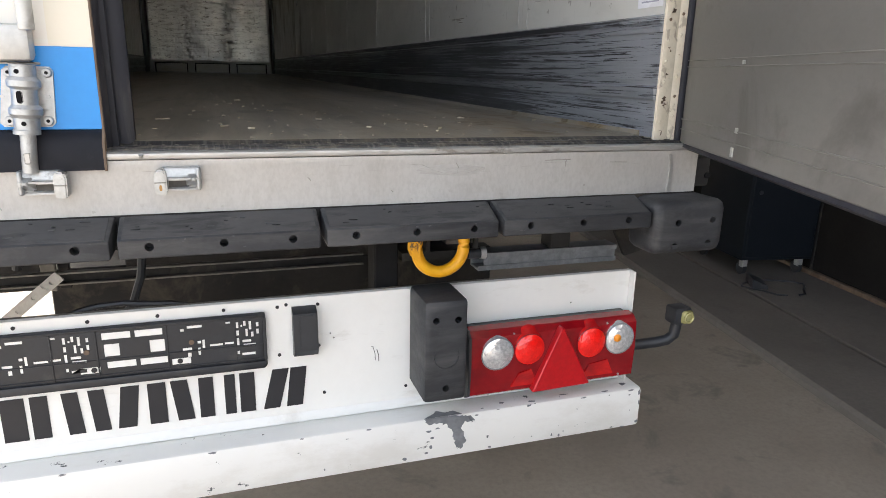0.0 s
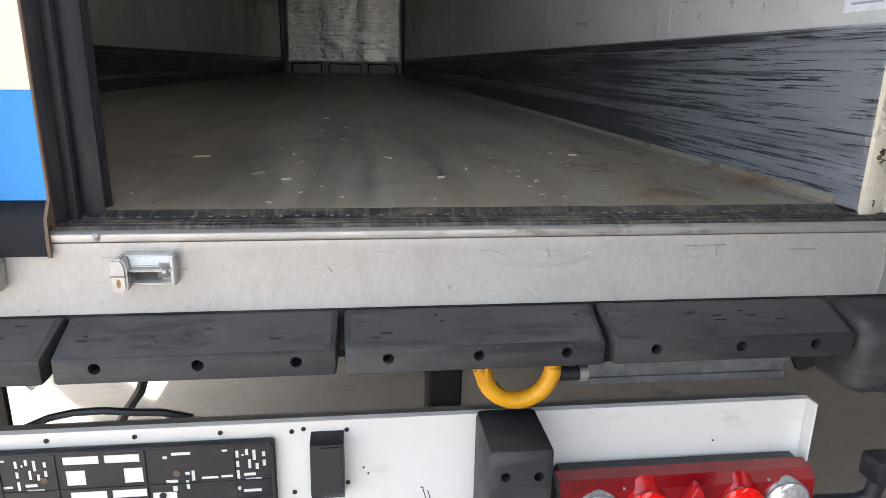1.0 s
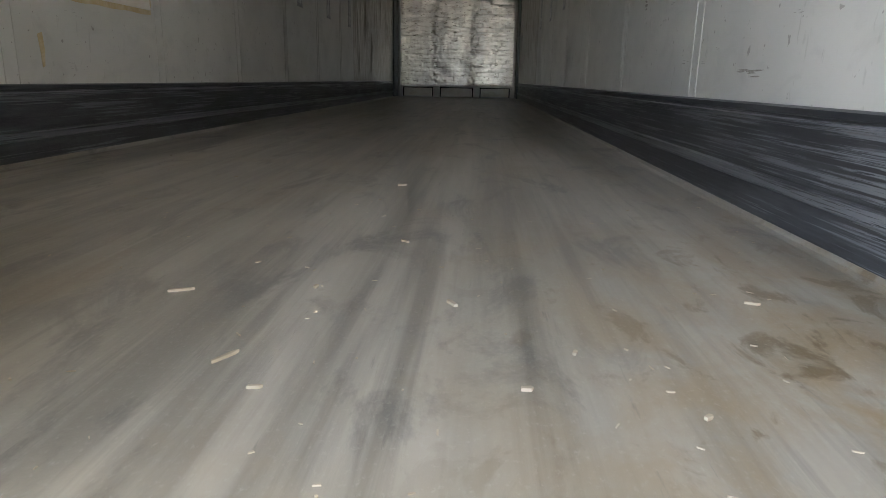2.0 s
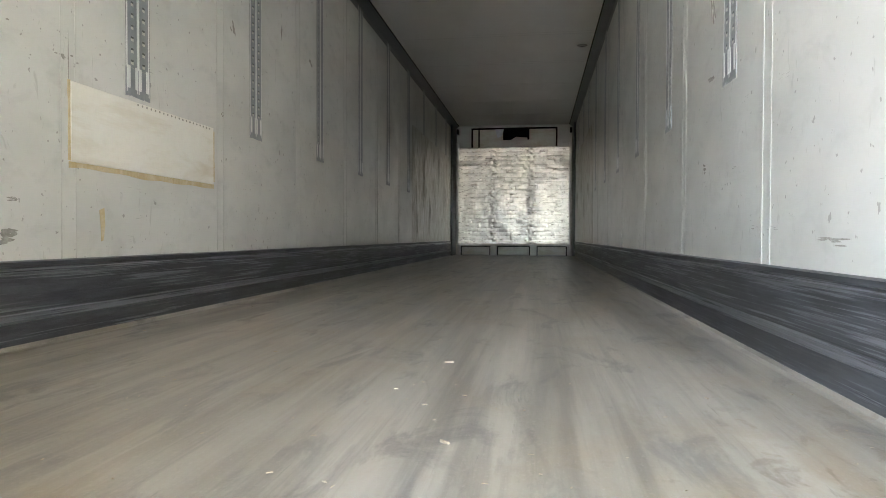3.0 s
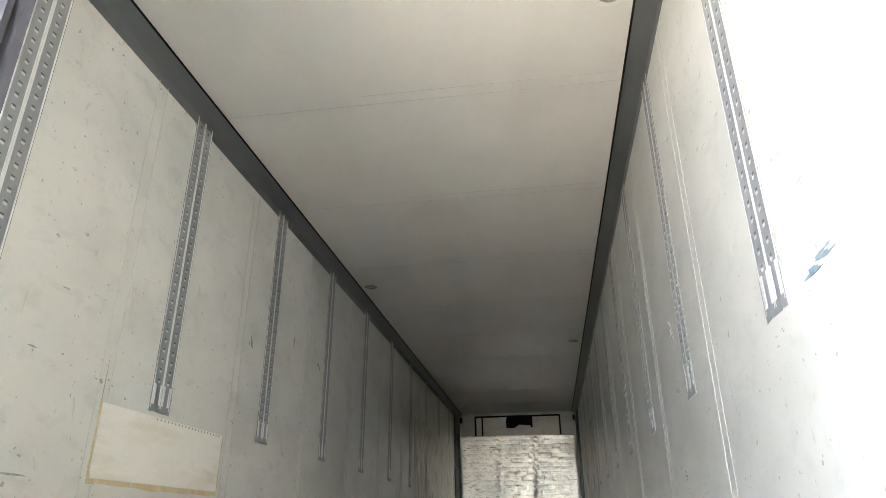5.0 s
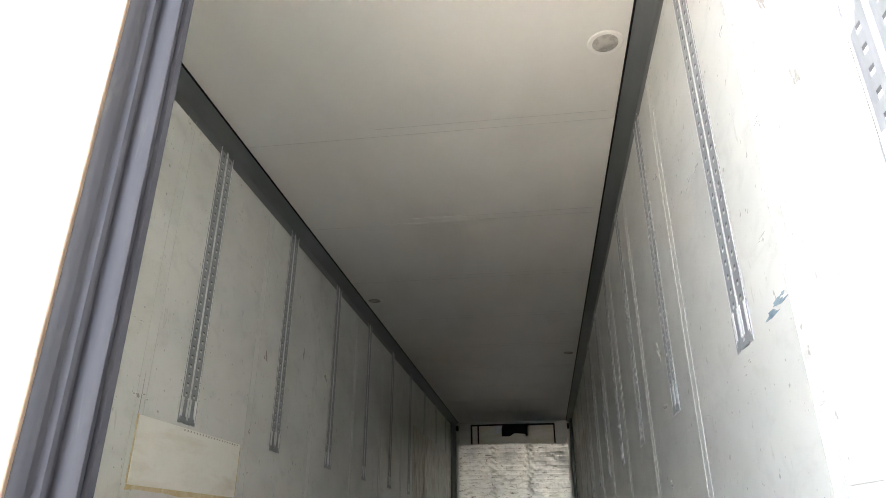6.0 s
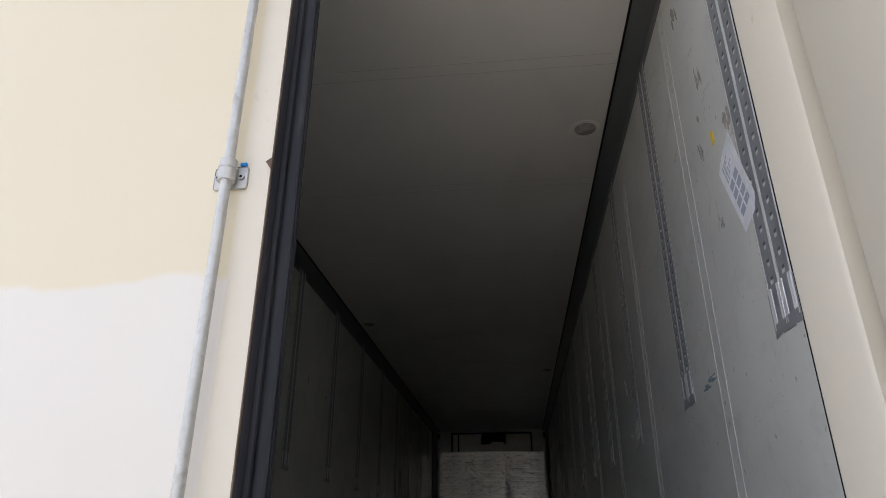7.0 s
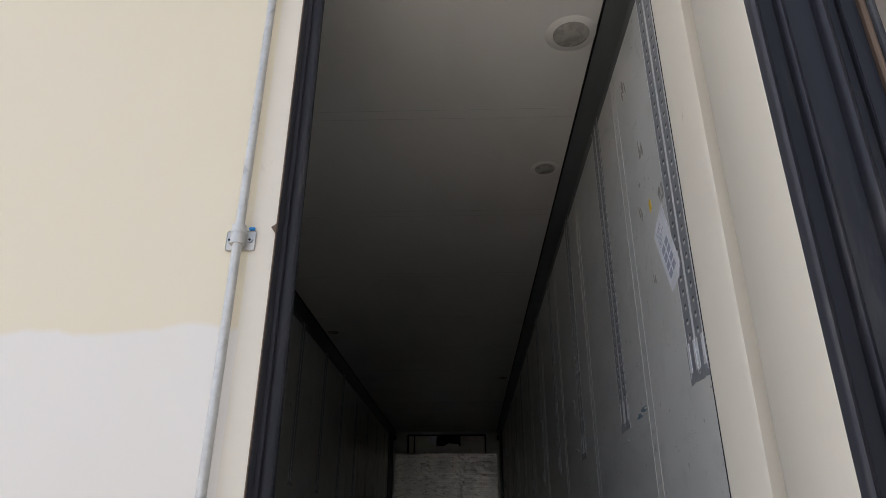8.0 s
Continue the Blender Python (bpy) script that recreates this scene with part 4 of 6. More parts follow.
lock = part("locking_rod", rod(bmesh.new(), (-0.152, -0.09, 1.46), (-0.152, -0.09, 3.93), 0.0135, 20), M_ROD, door1, "grey-white locking rod")
part("lower_rod", rod(bmesh.new(), (-0.178, -0.09, 1.205), (-0.172, -0.09, 1.30), 0.0132, 20), M_ZINC, lock)
part("rod_plate", boxed(-0.182, -0.171, -0.1045, -0.102, 1.222, 1.243, 0.002), M_LIP, lock)
part("collar", rod(bmesh.new(), (-0.1745, -0.09, 1.276), (-0.174, -0.09, 1.284), 0.0225, 20), M_ZINC, lock)
guide = part("guide_plate", prism(bmesh.new(), [(-0.216, 1.287), (-0.138, 1.287), (-0.131, 1.294), (-0.125, 1.39), (-0.131, 1.397), (-0.2, 1.397), (-0.208, 1.39), (-0.222, 1.294)],
                                  "y", -0.064, -0.0577), M_ZINC, door1, "silver rod guide")
sleeve = bmesh.new()
for z0, z1, r0, r1 in ((1.283, 1.305, 0.0215, 0.0215), (1.305, 1.312, 0.0215, 0.0275), (1.312, 1.322, 0.0275, 0.0275), (1.322, 1.329, 0.0275, 0.0215), (1.329, 1.356, 0.0215, 0.0215),
                       (1.356, 1.362, 0.0215, 0.0275), (1.362, 1.372, 0.0275, 0.0275), (1.372, 1.379, 0.0275, 0.0215), (1.379, 1.4, 0.0215, 0.0215)):
    x = -0.174 + (z0 - 1.283) * 0.05
    rod(sleeve, (x, -0.085, z0), (x + (z1 - z0) * 0.05, -0.085, z1), r0, 20, r1)
part("sleeve", sleeve, M_ZINC, guide)
slot_bm = boxed(-0.179, -0.169, -0.108, -0.1045, 1.332, 1.354, 0.003)
part("slot", slot_bm, M_DARK, guide)
for x, z in ((-0.205, 1.298), (-0.142, 1.298), (-0.197, 1.386), (-0.135, 1.386)):
    part("bolt", rod(bmesh.new(), (x, -0.064, z), (x, -0.07, z), 0.0095, 12, 0.0075), M_ZINC, guide)
    part("bolt_socket", rod(bmesh.new(), (x, -0.0695, z), (x, -0.0706, z), 0.0035, 6), M_DARK, guide)
for z in (1.296, 1.388):
    part("pin", rod(bmesh.new(), (-0.1735, -0.104, z), (-0.1735, -0.1072, z), 0.0042, 10), M_DARK, guide)
for x, z in ((-0.212, 1.342), (-0.138, 1.342)):
    part("dimple", rod(bmesh.new(), (x, -0.0635, z), (x, -0.0655, z), 0.004, 10), M_ZINC, guide)
handle = part("lever_housing", boxed(-0.36, -0.148, -0.098, -0.058, 1.405, 1.47, 0.012, 2), M_ROD, door1, "silver lever housing")
part("lever_plate", boxed(-0.38, -0.144, -0.0665, -0.0585, 1.4, 1.4045, 0.002), M_ROD, handle)
clamp = part("rod_bracket", boxed(-0.198, -0.11, -0.063, -0.0565, 2.562, 2.626, 0.006, 2), M_ROD, door1, "grey rod bracket")
part("saddle", rod(bmesh.new(), (-0.153, -0.088, 2.57), (-0.153, -0.088, 2.63), 0.0215, 20), M_ROD, clamp)
part("saddle_band", rod(bmesh.new(), (-0.153, -0.088, 2.604), (-0.153, -0.088, 2.612), 0.0235, 20), M_ROD, clamp)
for x in (-0.186, -0.125):
    part("screw", rod(bmesh.new(), (x, -0.0625, 2.594), (x, -0.07, 2.594), 0.0085, 10), M_ZINC, clamp)
    part("screw_socket", rod(bmesh.new(), (x, -0.0695, 2.594), (x, -0.0706, 2.594), 0.004, 6), M_DARK, clamp)
part("blue_tab", boxed(-0.133, -0.115, -0.067, -0.0575, 2.6275, 2.637, 0.002), M_BLUE, clamp)

OPEN = 68.4
door2 = thing("door_2", "half-open rear door with cream lining, grey kick plate and black edge seals", "door", (1.302, -0.055, 1.217), turn=180 + OPEN, local=True, kind="structure")
part("leaf", boxed(0.0, 1.262, 0.001, 0.1, 0.012, 2.765, 0.005), M_CREAM, door2)
part("lining", boxed(0.03, 1.258, -0.006, 0.0012, 0.5, 2.74, 0.003), M_CREAM, door2)
kp = part("kick_lining", boxed(0.0, 1.26, -0.008, 0.0012, 0.022, 0.5, 0.003), M_DOORKICK, door2, "grey metal kick lining")
for z0, z1 in ((0.056, 0.0585), (0.081, 0.0838), (0.225, 0.228), (0.21, 0.2125), (0.398, 0.401), (0.382, 0.3845)):
    part("ridge", boxed(0.0, 1.259, -0.0105, -0.0078, z0, z1, 0.001), M_DOORRIDGE, kp)
# Small pale plates paint a reflected strip of light across the ridges.
for x, z0, z1 in ((0.36, 0.03, 0.05), (0.37, 0.079, 0.09), (0.36, 0.214, 0.222), (0.05, 0.405, 0.415)):
    part("glint_spot", boxed(x, x + 0.014, -0.0106, -0.0079, z0, z1, 0.001), M_ALU, kp)
part("bottom_seal", prism(bmesh.new(), [(0.095, 0.002), (0.095, 0.0115), (0.0, 0.0215), (-0.003, 0.0215), (-0.007, 0.014), (0.012, 0.004)], "x", 0.0, 1.262), M_GASKET, door2)


def seal_profile(ribs, base):
    """Outline of a moulded edge seal: a flat bed with rounded ribs; ribs as (middle, half width, height)."""
    out = []
    for c, w, h in ribs:
        out.append((base, c - w * 1.15))
        for k in range(7):
            a = math.pi * k / 6
            out.append((base + h * (0.35 + 0.65 * math.sin(a)), c - w * math.cos(a)))
        out.append((base, c + w * 1.15))
    return out


lips = [(1.2595, -0.0062)] + seal_profile(((-0.001, 0.0045, 0.022), (0.0225, 0.0042, 0.02), (0.0575, 0.0055, 0.021), (0.0745, 0.0018, 0.01)), 1.276) + [(1.2755, 0.09), (1.2595, 0.09)]
part("edge_seal", prism(bmesh.new(), lips, "z", 0.0, 2.76), M_GASKET, door2, "black rubber seal with raised lips", 50)
part("edge_trim", boxed(1.2625, 1.288, 0.0902, 0.0952, 0.0, 2.76, 0.002), M_RUST, door2, "brown worn edge trim")
part("outer_edge", boxed(1.2625, 1.286, 0.0954, 0.104, 0.0, 2.76, 0.003), M_RUBBER, door2)
hinge = thing("hinge_bracket", "dark steel hinge bracket at the sill end", "hinge", (1.38, -0.04, 1.115), kind="structure")
part("plate", boxed(1.3435, 1.405, -0.05, 0.06, 1.12, 1.2, 0.005), M_STEEL, hinge)
part("pin", rod(bmesh.new(), (1.395, -0.056, 1.15), (1.395, -0.048, 1.15), 0.008, 10), M_DARK, hinge)

# ================= hardware on the sill =================
def keeper(x0, knob_right=True):
    """A cast keeper for the locking cam: one casting with a sloped hood over a recess, a pointed boss and a hooked block at its ends."""
    def at(u):
        return x0 + (0.005 + 0.86 * u if knob_right else 0.091 - 0.86 * u)
    k = thing("lock_keeper", "cast aluminium lock keeper with worn hook on the sill", "lock keeper", (x0 + 0.048, -0.075, 1.16), "lock keepers")
    body_bm = prism(bmesh.new(), [(-0.0703, 1.2085), (-0.0785, 1.2085), (-0.083, 1.205), (-0.0862, 1.19), (-0.0945, 1.1865), (-0.0945, 1.1835), (-0.086, 1.1825), (-0.0785, 1.181),
                                  (-0.0775, 1.168), (-0.082, 1.1655), (-0.086, 1.1635), (-0.086, 1.1605), (-0.0703, 1.159)], "x", at(0.013), at(0.09))
    bmesh.ops.bevel(body_bm, geom=[e for e in body_bm.edges if abs(e.verts[0].co.x - e.verts[1].co.x) > 0.01], offset=0.0012, segments=2, affect="EDGES")
    body = part("casting", body_bm, M_ZINC, k)
    # Dark patch paints the shade that the ledge casts into the recess.
    part("pocket", boxed(at(0.024), at(0.068), -0.0795, -0.0777, 1.1675, 1.18, 0.0003), M_PIT, body, "painted shade in the recess")
    part("end_wall", boxed(min(at(0.085), at(0.0955)), max(at(0.085), at(0.0955)), -0.0915, -0.0705, 1.1605, 1.2075, 0.0042, 3), M_ZINC, k)
    boss = rod(bmesh.new(), (at(0.079), -0.0775, 1.184), (at(0.079), -0.098, 1.184), 0.022, 4, 0.0035)
    bmesh.ops.rotate(boss, verts=boss.verts[:], cent=(at(0.079), 0, 1.184), matrix=Matrix.Rotation(radians(45), 3, "Y"))
    bmesh.ops.bevel(boss, geom=boss.edges[:], offset=0.0008, segments=2, affect="EDGES")
    part("boss", boss, M_ZINC, k, "pointed cast boss")
    hook_bm = prism(bmesh.new(), [(at(-0.003), 1.1565), (at(0.017), 1.155), (at(0.0225), 1.162), (at(0.0225), 1.196), (at(0.016), 1.207), (at(0.001), 1.205), (at(-0.005), 1.197)], "y", -0.106, -0.0715)
    bmesh.ops.bevel(hook_bm, geom=hook_bm.edges[:], offset=0.003, segments=2, affect="EDGES")
    hook = part("hook", hook_bm, M_ZINC, k)
    part("hook_edge", boxed(min(at(-0.004), at(0.0212)), max(at(-0.004), at(0.0212)), -0.1072, -0.1058, 1.18, 1.1818, 0.0004), M_TOPGREY, hook)
    return k


M_PIT = surface("recess_shade", (0.06, 0.056, 0.05), (0.1, 0.094, 0.086), 40, rough=(0.6, 0.8), metal=0.2, bump=0.2)
k1 = keeper(0.033)
part("rust_spot", prism(bmesh.new(), [(0.0435, 1.1655), (0.047, 1.164), (0.0485, 1.169), (0.0475, 1.1755), (0.044, 1.1772), (0.0425, 1.171)], "y", -0.1066, -0.1055), M_RUSTSPOT, k1, "orange rust")
k2 = keeper(-0.212, False)


M_NICK = surface("rubber_scrape", (0.045, 0.047, 0.052), (0.085, 0.086, 0.088), 60, rough=(0.6, 0.8), bump=0.3, spread=5.0)
M_GOUGE = surface("rubber_gouge", (0.008, 0.008, 0.01), (0.016, 0.016, 0.018), 60, rough=(0.7, 0.85), bump=0.3, spread=5.0)


def ragged(u, v, w, h, r, n=9):
    return [(u + w / 2 * k * math.cos(a), v + h / 2 * k * math.sin(a)) for a, k in [(2 * math.pi * i / n, r.uniform(0.4, 1.1)) for i in range(n)]]


def scrapes(x0, x1, parent, seed, count):
    """Light nicks along a buffer's front edge and scrapes on its top."""
    r = random.Random(seed)
    for k in range(count):
        x = r.uniform(x0 + 0.03, x1 - 0.03)
        if k % 3:
            y = r.uniform(-0.14, -0.09)
            part("scrape", prism(bmesh.new(), ragged(x, y, r.uniform(0.006, 0.026), r.uniform(0.0012, 0.0032), r), "z", 1.078, 1.0846 + (y + 0.157) * 0.3636), M_GOUGE if k % 3 == 2 else M_NICK, parent, "", 0)
        else:
            z = r.choice((1.0775, 1.0785, 1.056, 1.074))
            part("nick", prism(bmesh.new(), ragged(x, z, r.uniform(0.003, 0.01), r.uniform(0.0015, 0.004), r), "y", -0.1605, -0.159), M_NICK, parent, "", 0)


def rubber_buffer(x0, x1, holes):
    b = thing("rubber_buffer", "black rubber dock buffer with bolt holes under the sill", "buffer", ((x0 + x1) / 2, -0.12, 1.045), "rear buffers")
    bm = bmesh.new()
    prism(bm, [(-0.16, 1.046), (-0.16, 1.0795), (-0.157, 1.0825), (-0.08, 1.1105), (-0.072, 1.109), (-0.072, 1.05), (-0.15, 1.0425), (-0.157, 1.043)], "x", x0, x1)
    bmesh.ops.transform(bm, verts=[v for v in bm.verts if v.co.y < -0.14], matrix=Matrix.Translation(((x0 + x1) / 2, 0, 0)) @
                        Matrix.Diagonal((1 - 0.006 / (x1 - x0), 1, 1, 1)) @ Matrix.Translation((-(x0 + x1) / 2, 0, 0)))
    bmesh.ops.bevel(bm, geom=[e for e in bm.edges if abs(e.verts[0].co.x - e.verts[1].co.x) < 0.05], offset=0.005, segments=2, affect="EDGES", profile=0.5)
    cut_front(bm, -0.16, [ring(h, 1.066, 0.0085) for h in holes], 0.03)
    pad = part("pad", bm, M_RUBBER, b)
    # The top skin is a paler grey than the pad.
    part("worn_top", prism(bmesh.new(), [(-0.1565, 1.082), (-0.1565, 1.0835), (-0.0815, 1.1108), (-0.081, 1.1098)], "x", x0 + 0.011, x1 - 0.011), M_RUBBERTOP, pad, "paler grey top face", 0)
    for h in holes:
        part("bolt", rod(bmesh.new(), (h, -0.131, 1.066), (h, -0.135, 1.066), 0.006, 6), M_STEEL, pad)
    scrapes(x0, x1, b, int(100 * x0) + 300, 18)
    return b


for x0, x1, hs in ((-0.825, -0.438, (-0.77, -0.63, -0.5)), (-0.433, -0.046, (-0.38, -0.24, -0.108)), (-0.039, 0.351, (0.02, 0.157, 0.292)),
                   (0.358, 0.752, (0.423, 0.556, 0.689)), (0.759, 1.158, (0.829, 0.966, 1.09)), (-1.158, -0.832, (-1.09, -0.99, -0.9))):
    rubber_buffer(x0, x1, hs)
for s in (1, -1):
    e = thing("corner_buffer", "large black rubber corner buffer with four bolt holes", "buffer", (s * 1.27, -0.12, 0.965), "rear buffers")
    bm = boxed(s * 1.163, s * 1.38, -0.165, -0.04, 0.968, 1.108, 0.028, 3)
    cut_front(bm, -0.165, [ring(s * x, z, 0.0088) for x, z in ((1.232, 1.052), (1.335, 1.056), (1.228, 0.992), (1.328, 0.996))], 0.03)
    part("pad", bm, M_RUBBER, e)
    for x, z in ((1.232, 1.052), (1.335, 1.056), (1.228, 0.992), (1.328, 0.996)):
        part("bolt", rod(bmesh.new(), (s * x, -0.136, z), (s * x, -0.143, z), 0.008, 6), M_RUST, e)

# ================= light carrier and its fittings =================
carrier = thing("light_carrier", "white painted steel light carrier with rows of small holes", "light carrier", (0, 0, 0.56))
part("face_plate", boxed(-1.22, 1.213, -0.015, -0.009, 0.566, 0.883, 0.002), M_WHITE, carrier)
part("top_flange", boxed(-1.22, 1.209, -0.0088, 0.022, 0.878, 0.8832, 0.0015), M_TOPGREY, carrier, "dusty grey top flange")
part("top_edge", prism(bmesh.new(), [(-0.0165, 0.8815), (-0.0165, 0.8865), (-0.006, 0.8885), (-0.004, 0.8835), (-0.009, 0.8832)], "x", -1.22, 1.213), M_WHITE, carrier)
part("end_flange", boxed(1.2092, 1.2145, -0.04, -0.0152, 0.566, 0.888, 0.0015), M_WHITE, carrier)
part("foot_fold", prism(bmesh.new(), [(-0.0152, 0.566), (-0.0152, 0.59), (-0.022, 0.581), (-0.024, 0.57), (-0.02, 0.566)], "x", -1.22, 1.2), M_WHITE, carrier)
# Small black studs stand for the dark insides of drilled holes.
hole_bm = rod(bmesh.new(), (0, 0.0006, 0), (0, -0.0022, 0), 0.0042, 8)
HOLE = finish(hole_bm, "rivet", M_INK)
CARRIER_AT = Vector((0, 0, 0.56))
for x, z in [(-0.27 + 0.138 * k, 0.872) for k in range(5)] + [(0.262, 0.868), (0.355, 0.867), (0.262, 0.748), (0.355, 0.762), (0.365, 0.636), (0.572, 0.625), (-0.3, 0.83)]:
    piece("rivet", HOLE, carrier, Vector((x, -0.0148, z)) - CARRIER_AT)
SMALL_HOLE = finish(rod(bmesh.new(), (0, 0.0006, 0), (0, -0.002, 0), 0.0018, 8), "small_hole", M_INK)
for x, z in ((0.383, 0.79), (0.391, 0.778), (1.032, 0.808)):
    piece("small_hole", SMALL_HOLE, carrier, Vector((x, -0.0148, z)) - CARRIER_AT)
for x0, z0, x1, z1 in ((0.488, 0.74, 0.493, 0.706), (0.497, 0.735, 0.502, 0.702), (0.483, 0.743, 0.489, 0.741)):
    part("scratch", sweep(bmesh.new(), [(x0, -0.0152, z0), ((x0 + x1) / 2 + 0.002, -0.0152, (z0 + z1) / 2), (x1, -0.0152, z1)], 0.0009, 5), M_INK, carrier)
# the maker's lettering, drawn as plain dark bars
for x0, x1, lean in ((-0.41, -0.345, 0), (-0.318, -0.272, 0), (-0.262, -0.228, 0), (-0.198, -0.166, -0.004), (-0.146, -0.114, -0.004), (-0.09, -0.052, 0.006), (-0.03, 0.008, 0.0),
                     (0.024, 0.06, -0.006), (0.078, 0.11, 0), (0.134, 0.158, 0), (0.168, 0.202, 0), (0.232, 0.27, 0.012), (0.28, 0.318, 0.006)):
    part("lettering_bar", prism(bmesh.new(), [(x0 - lean, 0.612), (x1 - lean, 0.612), (x1 + lean, 0.712), (x0 + lean, 0.712)], "y", -0.0172, -0.0148), M_INK, carrier, smooth=0)

holder = thing("plate_holder", "black plastic number plate holder with cut-outs, empty", "plate holder", (-0.04, -0.02, 0.726))
bm = boxed(-0.316, 0.234, -0.029, -0.0156, 0.726, 0.862, 0.006, 2)
cuts = []
for ox in (-0.3, 0.05):
    for x0, x1, z0, z1 in ((0.014, 0.046, 0.842, 0.848), (0.0, 0.008, 0.836, 0.842), (0.096, 0.106, 0.845, 0.849), (0.118, 0.124, 0.832, 0.846), (0.134, 0.14, 0.836, 0.848),
                           (0.128, 0.1325, 0.834, 0.839), (0.146, 0.152, 0.826, 0.846), (0.162, 0.168, 0.832, 0.842), (0.118, 0.124, 0.814, 0.826), (0.138, 0.1435, 0.81, 0.828),
                           (0.15, 0.156, 0.808, 0.82), (0.162, 0.168, 0.814, 0.826), (0.118, 0.124, 0.79, 0.808), (0.13, 0.15, 0.796, 0.802), (0.132, 0.16, 0.786, 0.792),
                           (0.06, 0.088, 0.794, 0.799), (0.092, 0.112, 0.795, 0.8), (0.044, 0.05, 0.792, 0.812), (0.034, 0.04, 0.776, 0.794), (0.034, 0.042, 0.804, 0.81),
                           (0.002, 0.022, 0.79, 0.796), (0.012, 0.02, 0.774, 0.784), (0.118, 0.124, 0.768, 0.776), (0.128, 0.158, 0.764, 0.77)):
        cuts.append(slot(ox + x0, ox + x1, z0 - 0.002, z1 - 0.001))
for x0, x1, z0, z1 in ((-0.085, -0.03, 0.832, 0.848), (-0.02, 0.034, 0.832, 0.848), (-0.083, -0.054, 0.793, 0.822), (0.008, 0.037, 0.793, 0.822), (-0.08, -0.024, 0.765, 0.781),
                       (-0.014, 0.04, 0.765, 0.781)):
    cuts.append(slot(x0 - 0.022, x1 - 0.02, z0, z1))
for x0 in (-0.155, 0.028):
    cuts.append(slot(x0, x0 + 0.04, 0.757, 0.772))
cut_front(bm, -0.029, cuts, 0.0115)
tray = part("tray", bm, M_BLACK, holder)
part("bottom_rail", boxed(-0.312, 0.23, -0.035, -0.0285, 0.727, 0.746, 0.004, 2), M_BLACK, holder)
part("rim", boxed(-0.312, 0.23, -0.033, -0.0285, 0.854, 0.861, 0.002), M_BLACK, holder)
for c in cuts:
    xs, zs = [p[0] for p in c], [p[1] for p in c]
    part("cut_out", boxed(min(xs) + 0.0004, max(xs) - 0.0004, -0.0275, -0.0174, min(zs) + 0.0004, max(zs) - 0.0004), M_WHITE, tray, "white panel showing through", 0)
for x in (-0.316, 0.228):
    part("side_rim", boxed(x - 0.001, x + 0.006, -0.033, -0.0285, 0.747, 0.853, 0.002), M_BLACK, holder)
for x in (-0.205, -0.118, 0.022, 0.166):
    part("rib", boxed(x - 0.0015, x + 0.0015, -0.031, -0.0285, 0.747, 0.853, 0.0005), M_BLACK, holder)
for z in (0.787, 0.752):
    part("rib", boxed(-0.309, 0.227, -0.031, -0.0285, z - 0.0012, z + 0.0012, 0.0005), M_BLACK, holder)
for x in (-0.128, 0.045):
    part("screw", rod(bmesh.new(), (x, -0.018, 0.765), (x, -0.03, 0.765), 0.0058, 10), M_INK, holder)
for x in (-0.138, 0.072):
    part("rusty_screw", rod(bmesh.new(), (x, -0.0285, 0.808), (x, -0.031, 0.808), 0.006, 10), M_RUST, holder)

plamp = thing("plate_lamp", "small black wedge-shaped number plate lamp", "lamp", (0.32, -0.02, 0.745))
part("housing", prism(bmesh.new(), [(-0.0155, 0.745), (-0.04, 0.75), (-0.055, 0.768), (-0.046, 0.857), (-0.0155, 0.866)], "x", 0.294, 0.35), M_BLACK, plamp)
part("cover", prism(bmesh.new(), [(-0.05, 0.775), (-0.0575, 0.776), (-0.049, 0.853), (-0.042, 0.852)], "x", 0.309, 0.346), M_BLACK, plamp)

block = thing("impact_block", "tall black rubber impact block beside the tail lamp", "buffer", (0.635, -0.08, 0.64))
bm = boxed(0.579, 0.686, -0.152, -0.0156, 0.641, 0.897, 0.011, 2)
cut_front(bm, -0.152, [ring(0.607, 0.85, 0.0085), ring(0.661, 0.848, 0.0085), ring(0.634, 0.676, 0.0085)], 0.03)
part("pad", bm, M_RUBBER, block)
part("moulded_ring", sweep(bmesh.new(), arc((0.634, -0.1525, 0.758), 0.03, 150, 390, 20), 0.0016, 5), M_RUBBER, block)

bar = thing("underrun_bar", "white painted steel underrun bar with chipped paint", "bumper bar", (0, -0.04, 0.446))
part("tube", boxed(-1.23, 1.236, -0.092, 0.012, 0.446, 0.5655, 0.011, 2), M_CHIPPED, bar)
def worn_edge(points, seed, steps=4, amount=0.0035):
    """Breaks a coarse outline into a ragged one."""
    r, out = random.Random(seed), []
    for (u0, v0), (u1, v1) in zip(points, points[1:] + points[:1]):
        for k in range(steps):
            a = k / steps
            out.append((u0 + (u1 - u0) * a + (r.uniform(-amount, amount) if k else 0), min(0.5657, v0 + (v1 - v0) * a + (r.uniform(-amount, amount) if k else 0))))
    return out


part("bare_patch", prism(bmesh.new(), worn_edge([(0.6, 0.5657), (0.66, 0.5657), (0.7, 0.562), (0.722, 0.558), (0.735, 0.546), (0.729, 0.538), (0.716, 0.54), (0.708, 0.545), (0.7, 0.53),
                                       (0.706, 0.51), (0.712, 0.485), (0.704, 0.47), (0.69, 0.466), (0.684, 0.48), (0.68, 0.5), (0.674, 0.525), (0.662, 0.54), (0.64, 0.55), (0.612, 0.548)], 5),
                         "y", -0.0928, -0.0915), M_BARE, bar, "bare dark patch where paint flaked off")
